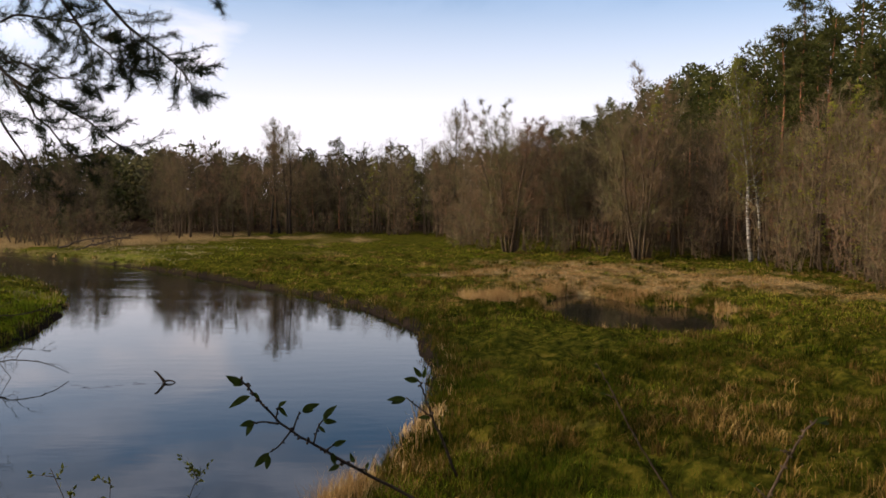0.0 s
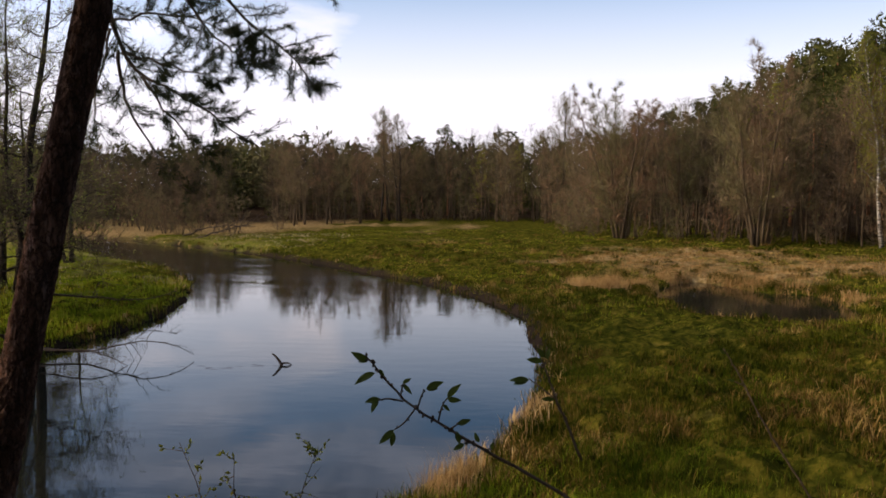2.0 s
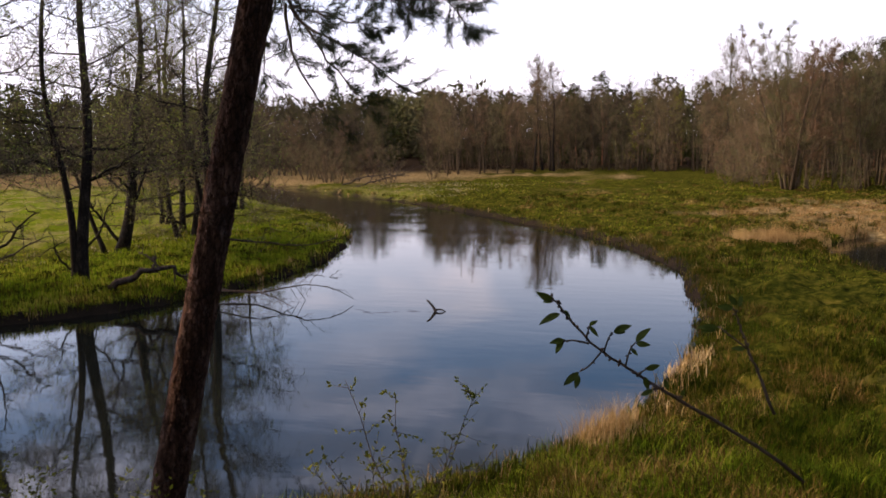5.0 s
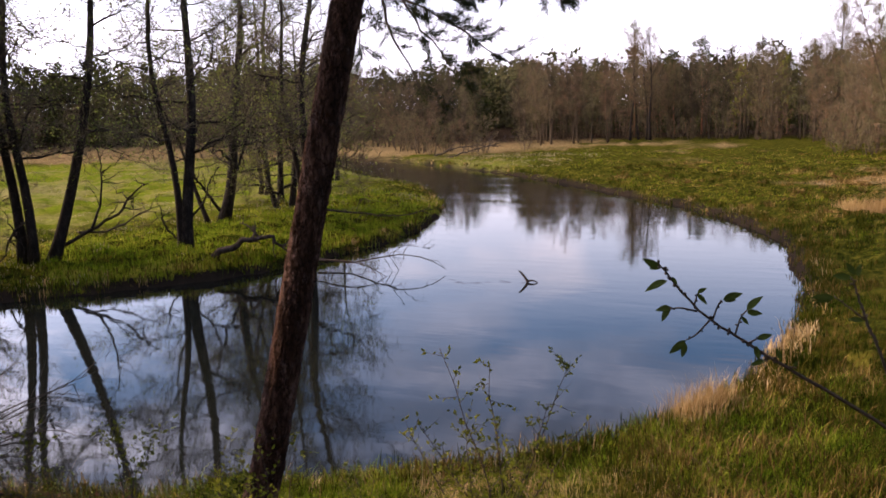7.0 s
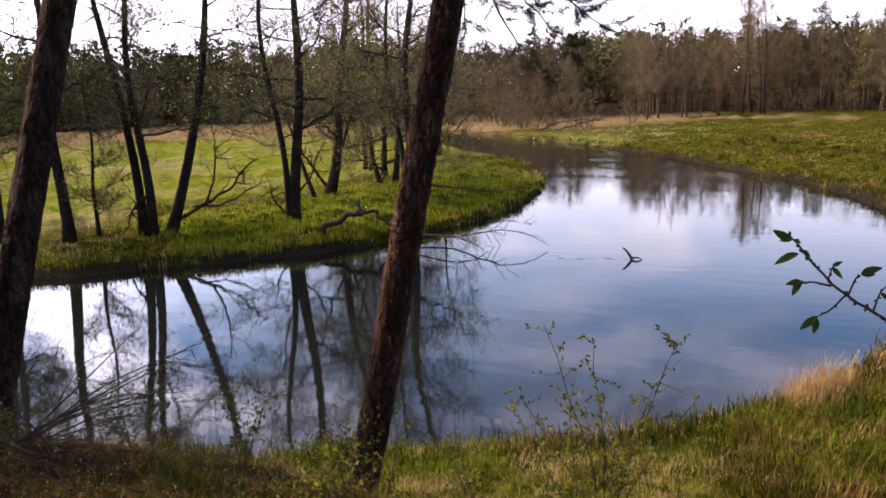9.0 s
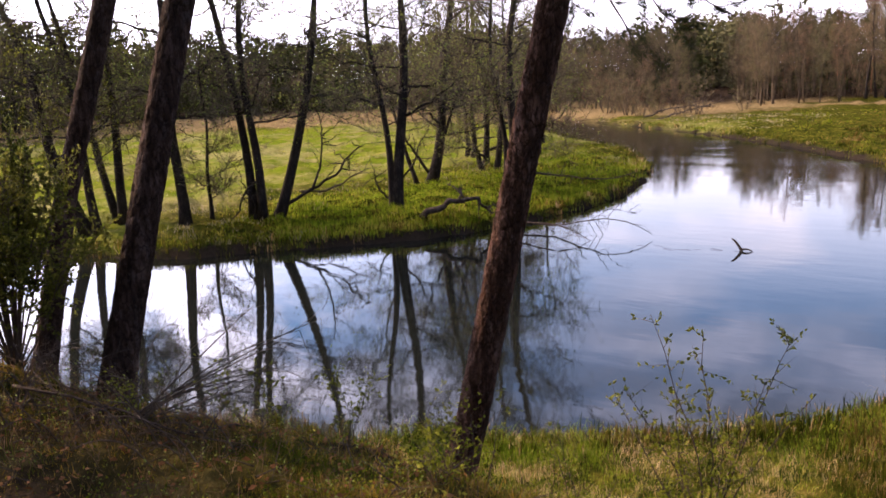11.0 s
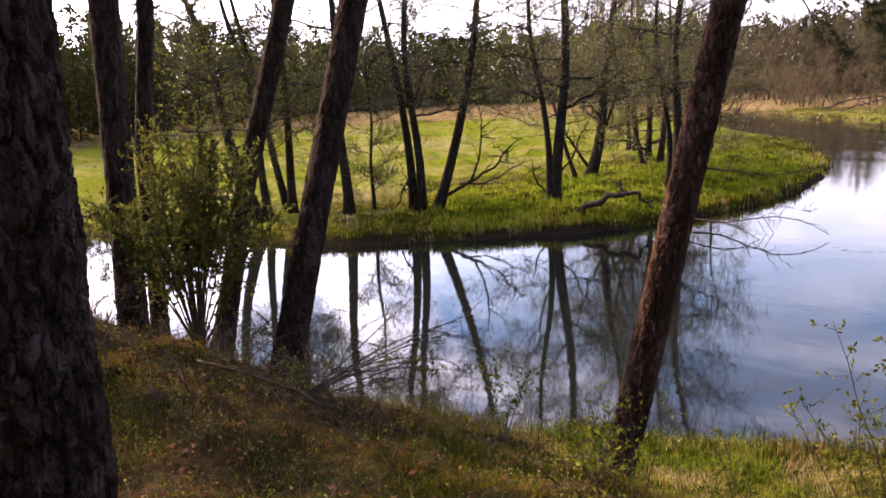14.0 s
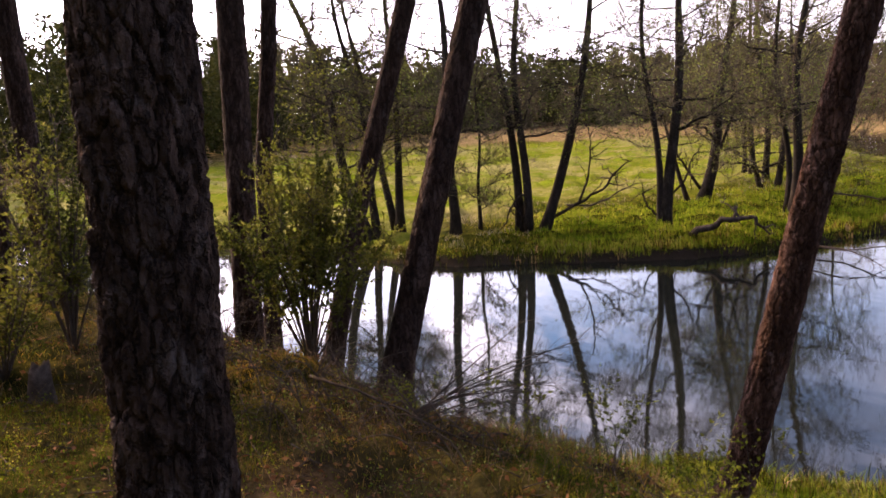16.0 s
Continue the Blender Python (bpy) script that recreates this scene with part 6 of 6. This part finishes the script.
g.tube(spline([(-0.02, 0, 0.04), (0.1, 0.02, 0.07), (0.22, 0.03, 0.06), (0.32, 0.04, -0.03)], 7), np.linspace(0.035, 0.012, 7), 6)
part("twig", g, DEAD_WOOD, e, "", True)

# ripples that trail from the stick
e = tagged(new("wake_ripples"), "faint ripples trailing from the forked stick", "ripples", kind="stuff")
rip_rng = np.random.RandomState(66)
g = Geo()
for k_ in range(15):
    u_ = k_ / 14
    cx, cy = -7.42 - 2.6 * u_ + rip_rng.normal(0, 0.15), 22.9 - 0.7 * u_ + rip_rng.normal(0, 0.28 * u_ + 0.05)
    L_ = rip_rng.uniform(0.12, 0.4)
    s_ = np.linspace(-1, 1, 9)
    px = np.stack([cx + s_ * L_, cy + 0.06 * np.cos(s_ * 1.5) + 0.1 * s_ * L_, np.full(9, -0.012)], 1)
    g.tube(px, 0.017 * np.sqrt(np.clip(1 - s_ ** 2, 0.02, 1)) + 0.001, 6)
stuffed(part("ripples", g, WATER, e, "", True))

# bare branches that droop into the river from the far bank, and the washed-out root
dead_branch("sunken_branch", 771, "bare dead branch lying over the river water", [(-15.4, 23.6, 0.3), (-14.2, 23.5, 0.12), (-13.0, 23.4, 0.3), (-12.0, 23.3, 0.62), (-11.2, 23.4, 0.6), (-10.4, 23.7, 0.12)], 0.032, 12, 1.2)
dead_branch("sunken_branch", 772, "bare dead branch lying over the river water", [(-15.3, 23.0, 0.4), (-14.2, 22.7, 0.32), (-13.2, 22.5, 0.5), (-12.4, 22.4, 0.3), (-11.8, 22.5, -0.05)], 0.03, 9, 0.9)
dead_branch("drooping_branch", 773, "bare branch drooping over the green spur", [(-18.6, 28.6, 1.3), (-17.8, 30.5, 0.95), (-16.4, 32, 0.6), (-15.2, 33, 0.9)], 0.05, 12, 1.2)
dead_branch("drooping_branch", 774, "bare branch drooping over the river bank", [(-22.3, 20.1, 1.4), (-21.5, 20.9, 1.3), (-20.9, 21.5, 1.9), (-20.5, 22, 2.1)], 0.045, 7, 0.8)
dead_branch("root_plate", 775, "washed-out dark root on the river bank", [(-17.9, 21.7, 0.5), (-17.2, 22.2, 1.0), (-16.5, 22.7, 1.15), (-15.9, 23.0, 0.6)], 0.13, 7, 0.9)
dead_branch("drooping_branch", 776, "low dead willow bough over the far river", [(-36, 83, 0.3), (-33, 84, 1.2), (-29.6, 85, 2.1)], 0.1, 14, 2.4)
dead_branch("drooping_branch", 777, "low dead willow bough over the far river", [(-38, 84, 0.4), (-35, 85, 1.6), (-31, 86, 1.5)], 0.1, 14, 2.6)

# ---- twigs close to the eye ----


def leaf_blade(L, W):
    """A young leaf: rounded pointed blade, folded along its midrib, with a short stalk."""
    u = np.linspace(0, 1, 9)
    wd = W * np.sin(np.pi * u ** 0.8) ** 0.9 * 0.5
    c = np.stack([0 * u, u * L, -0.18 * L * u ** 2], 1)
    g = Geo()
    v = np.concatenate([c, c + np.stack([wd, 0 * u, wd * 0.35], 1), c + np.stack([-wd, 0 * u, wd * 0.35], 1)])
    t = []
    for k in range(8):
        for off, fl in ((9, 0), (18, 1)):
            a, b, c1, d = k, k + 1, off + k + 1, off + k
            t += [(a, d, c1), (a, c1, b)] if not fl else [(a, c1, d), (a, b, c1)]
    g.add(v, t)
    return g


def near_twig(name, seed, label, depth, stem, shoots, leaves, r, buds=14):
    """A twig about one upright plane: stem and shoots as (x, z) lines, leaves as (x, z) of stalk and tip."""
    rg_ = np.random.RandomState(seed)
    o_ = np.array([stem[0][0], depth, stem[0][1]])
    e = thing(name, o_, label, "twig")

    def local(p):
        return np.array([p[0], depth, p[1]]) - o_

    q = spline([local(p) for p in stem], 22) + rg_.normal(0, r * 0.3, (22, 3))
    g = Geo()
    g.tube(q, np.linspace(r, r * 0.5, 22), 7)
    for f in rg_.uniform(0.1, 1, buds):
        b_ = along(q, [f])[0]
        d = unit(rg_.normal(size=3)) * r
        g.tube([b_ + d * 0.4, b_ + d * 1.4, b_ + d * 2.4], [r * 0.6, r * 0.85, r * 0.15], 5)
    part("stem", g, DARK_TWIG, e, "", True)
    for line in shoots:
        c_ = spline([local(p) + [0, rg_.uniform(-0.004, 0.004) * k, 0] for k, p in enumerate(line)], 8)
        g = Geo()
        g.tube(c_, np.linspace(r * 0.6, r * 0.36, 8), 6)
        for f in rg_.uniform(0.3, 1, 3):
            b_ = along(c_, [f])[0]
            d = unit(rg_.normal(size=3)) * r * 0.8
            g.tube([b_ + d * 0.3, b_ + d * 1.2, b_ + d * 2.0], [r * 0.4, r * 0.6, r * 0.1], 5)
        part("shoot", g, DARK_TWIG, e, "", True)
    for x0, z0, x1, z1 in leaves:
        a_, b_ = local((x0, z0)), local((x1, z1))
        way = (b_ - a_) + np.array([0, rg_.uniform(-0.5, 0.5) * np.linalg.norm(b_ - a_), 0])
        L = np.linalg.norm(b_ - a_) * 0.95
        lg = leaf_blade(L, L * rg_.uniform(0.32, 0.46))
        y_ = Vector(way).normalized()
        z_ = Vector((rg_.uniform(-0.4, 0.4), -0.75, rg_.uniform(0.1, 0.7)))
        x_ = y_.cross(z_).normalized()
        z_ = x_.cross(y_)
        ob = part("leaf", lg, BRANCH_LEAF, e, "", True)
        ob.matrix_local = Matrix.Translation(a_) @ Matrix((x_, y_, z_)).transposed().to_4x4()
    return e


near_twig("budding_twig", 801, "dark budding twig with small fresh leaves", 0.84,
          [(0.05, 4.652), (0.0, 4.688), (-0.058, 4.718), (-0.085, 4.733), (-0.114, 4.750), (-0.128, 4.758), (-0.154, 4.774), (-0.175, 4.798), (-0.186, 4.811), (-0.194, 4.821)],
          [[(-0.155, 4.774), (-0.172, 4.777), (-0.180, 4.776)], [(-0.140, 4.767), (-0.137, 4.778), (-0.134, 4.785), (-0.131, 4.787)], [(-0.143, 4.766), (-0.155, 4.750), (-0.165, 4.743)],
           [(-0.119, 4.753), (-0.115, 4.771), (-0.109, 4.778)], [(-0.107, 4.746), (-0.099, 4.751)], [(-0.085, 4.733), (-0.092, 4.731)], [(-0.073, 4.726), (-0.065, 4.727)], [(-0.158, 4.779), (-0.155, 4.792)]],
          [(-0.191, 4.815, -0.209, 4.826), (-0.191, 4.815, -0.204, 4.815), (-0.184, 4.803, -0.208, 4.793), (-0.180, 4.807, -0.173, 4.800), (-0.155, 4.792, -0.144, 4.782), (-0.155, 4.793, -0.146, 4.799),
           (-0.131, 4.787, -0.112, 4.796), (-0.131, 4.787, -0.118, 4.788), (-0.109, 4.778, -0.096, 4.795), (-0.109, 4.777, -0.094, 4.777), (-0.114, 4.772, -0.106, 4.763), (-0.180, 4.776, -0.196, 4.774),
           (-0.180, 4.776, -0.191, 4.761), (-0.165, 4.744, -0.182, 4.728), (-0.166, 4.742, -0.168, 4.722), (-0.099, 4.751, -0.085, 4.757), (-0.100, 4.744, -0.096, 4.730), (-0.092, 4.731, -0.105, 4.724), (-0.077, 4.733, -0.082, 4.744), (-0.065, 4.727, -0.062, 4.735)], 0.0019, 34)
near_twig("budding_twig", 802, "slim budding twig with a few fresh leaves", 1.0,
          [(0.034, 4.665), (0.014, 4.719), (0.006, 4.734), (-0.003, 4.760), (-0.009, 4.777), (-0.013, 4.786)],
          [[(0.004, 4.739), (-0.016, 4.755), (-0.028, 4.762)]],
          [(-0.012, 4.785, -0.032, 4.787), (-0.009, 4.789, -0.019, 4.803), (-0.006, 4.787, -0.004, 4.803), (-0.028, 4.762, -0.053, 4.763), (-0.029, 4.761, -0.048, 4.757), (0.002, 4.738, -0.015, 4.739)], 0.0018, 10)
near_twig("budding_twig", 803, "thin brown arching stem", 1.55, [(0.52, 4.36), (0.47, 4.44), (0.40, 4.55), (0.35, 4.65), (0.32, 4.70)], [[(0.36, 4.63), (0.34, 4.64)]], [(0.325, 4.69, 0.31, 4.70), (0.34, 4.64, 0.325, 4.645)], 0.0022, 12)
near_twig("budding_twig", 804, "dark twig with a few dry leaves", 1.37, [(0.53, 4.40), (0.58, 4.50), (0.61, 4.56), (0.635, 4.61), (0.66, 4.635)], [[(0.58, 4.50), (0.56, 4.52)], [(0.55, 4.45), (0.575, 4.465)], [(0.62, 4.58), (0.60, 4.585)]],
          [(0.66, 4.635, 0.70, 4.63), (0.655, 4.633, 0.685, 4.645), (0.56, 4.52, 0.548, 4.53), (0.575, 4.465, 0.59, 4.475), (0.60, 4.585, 0.583, 4.588)], 0.003, 14)
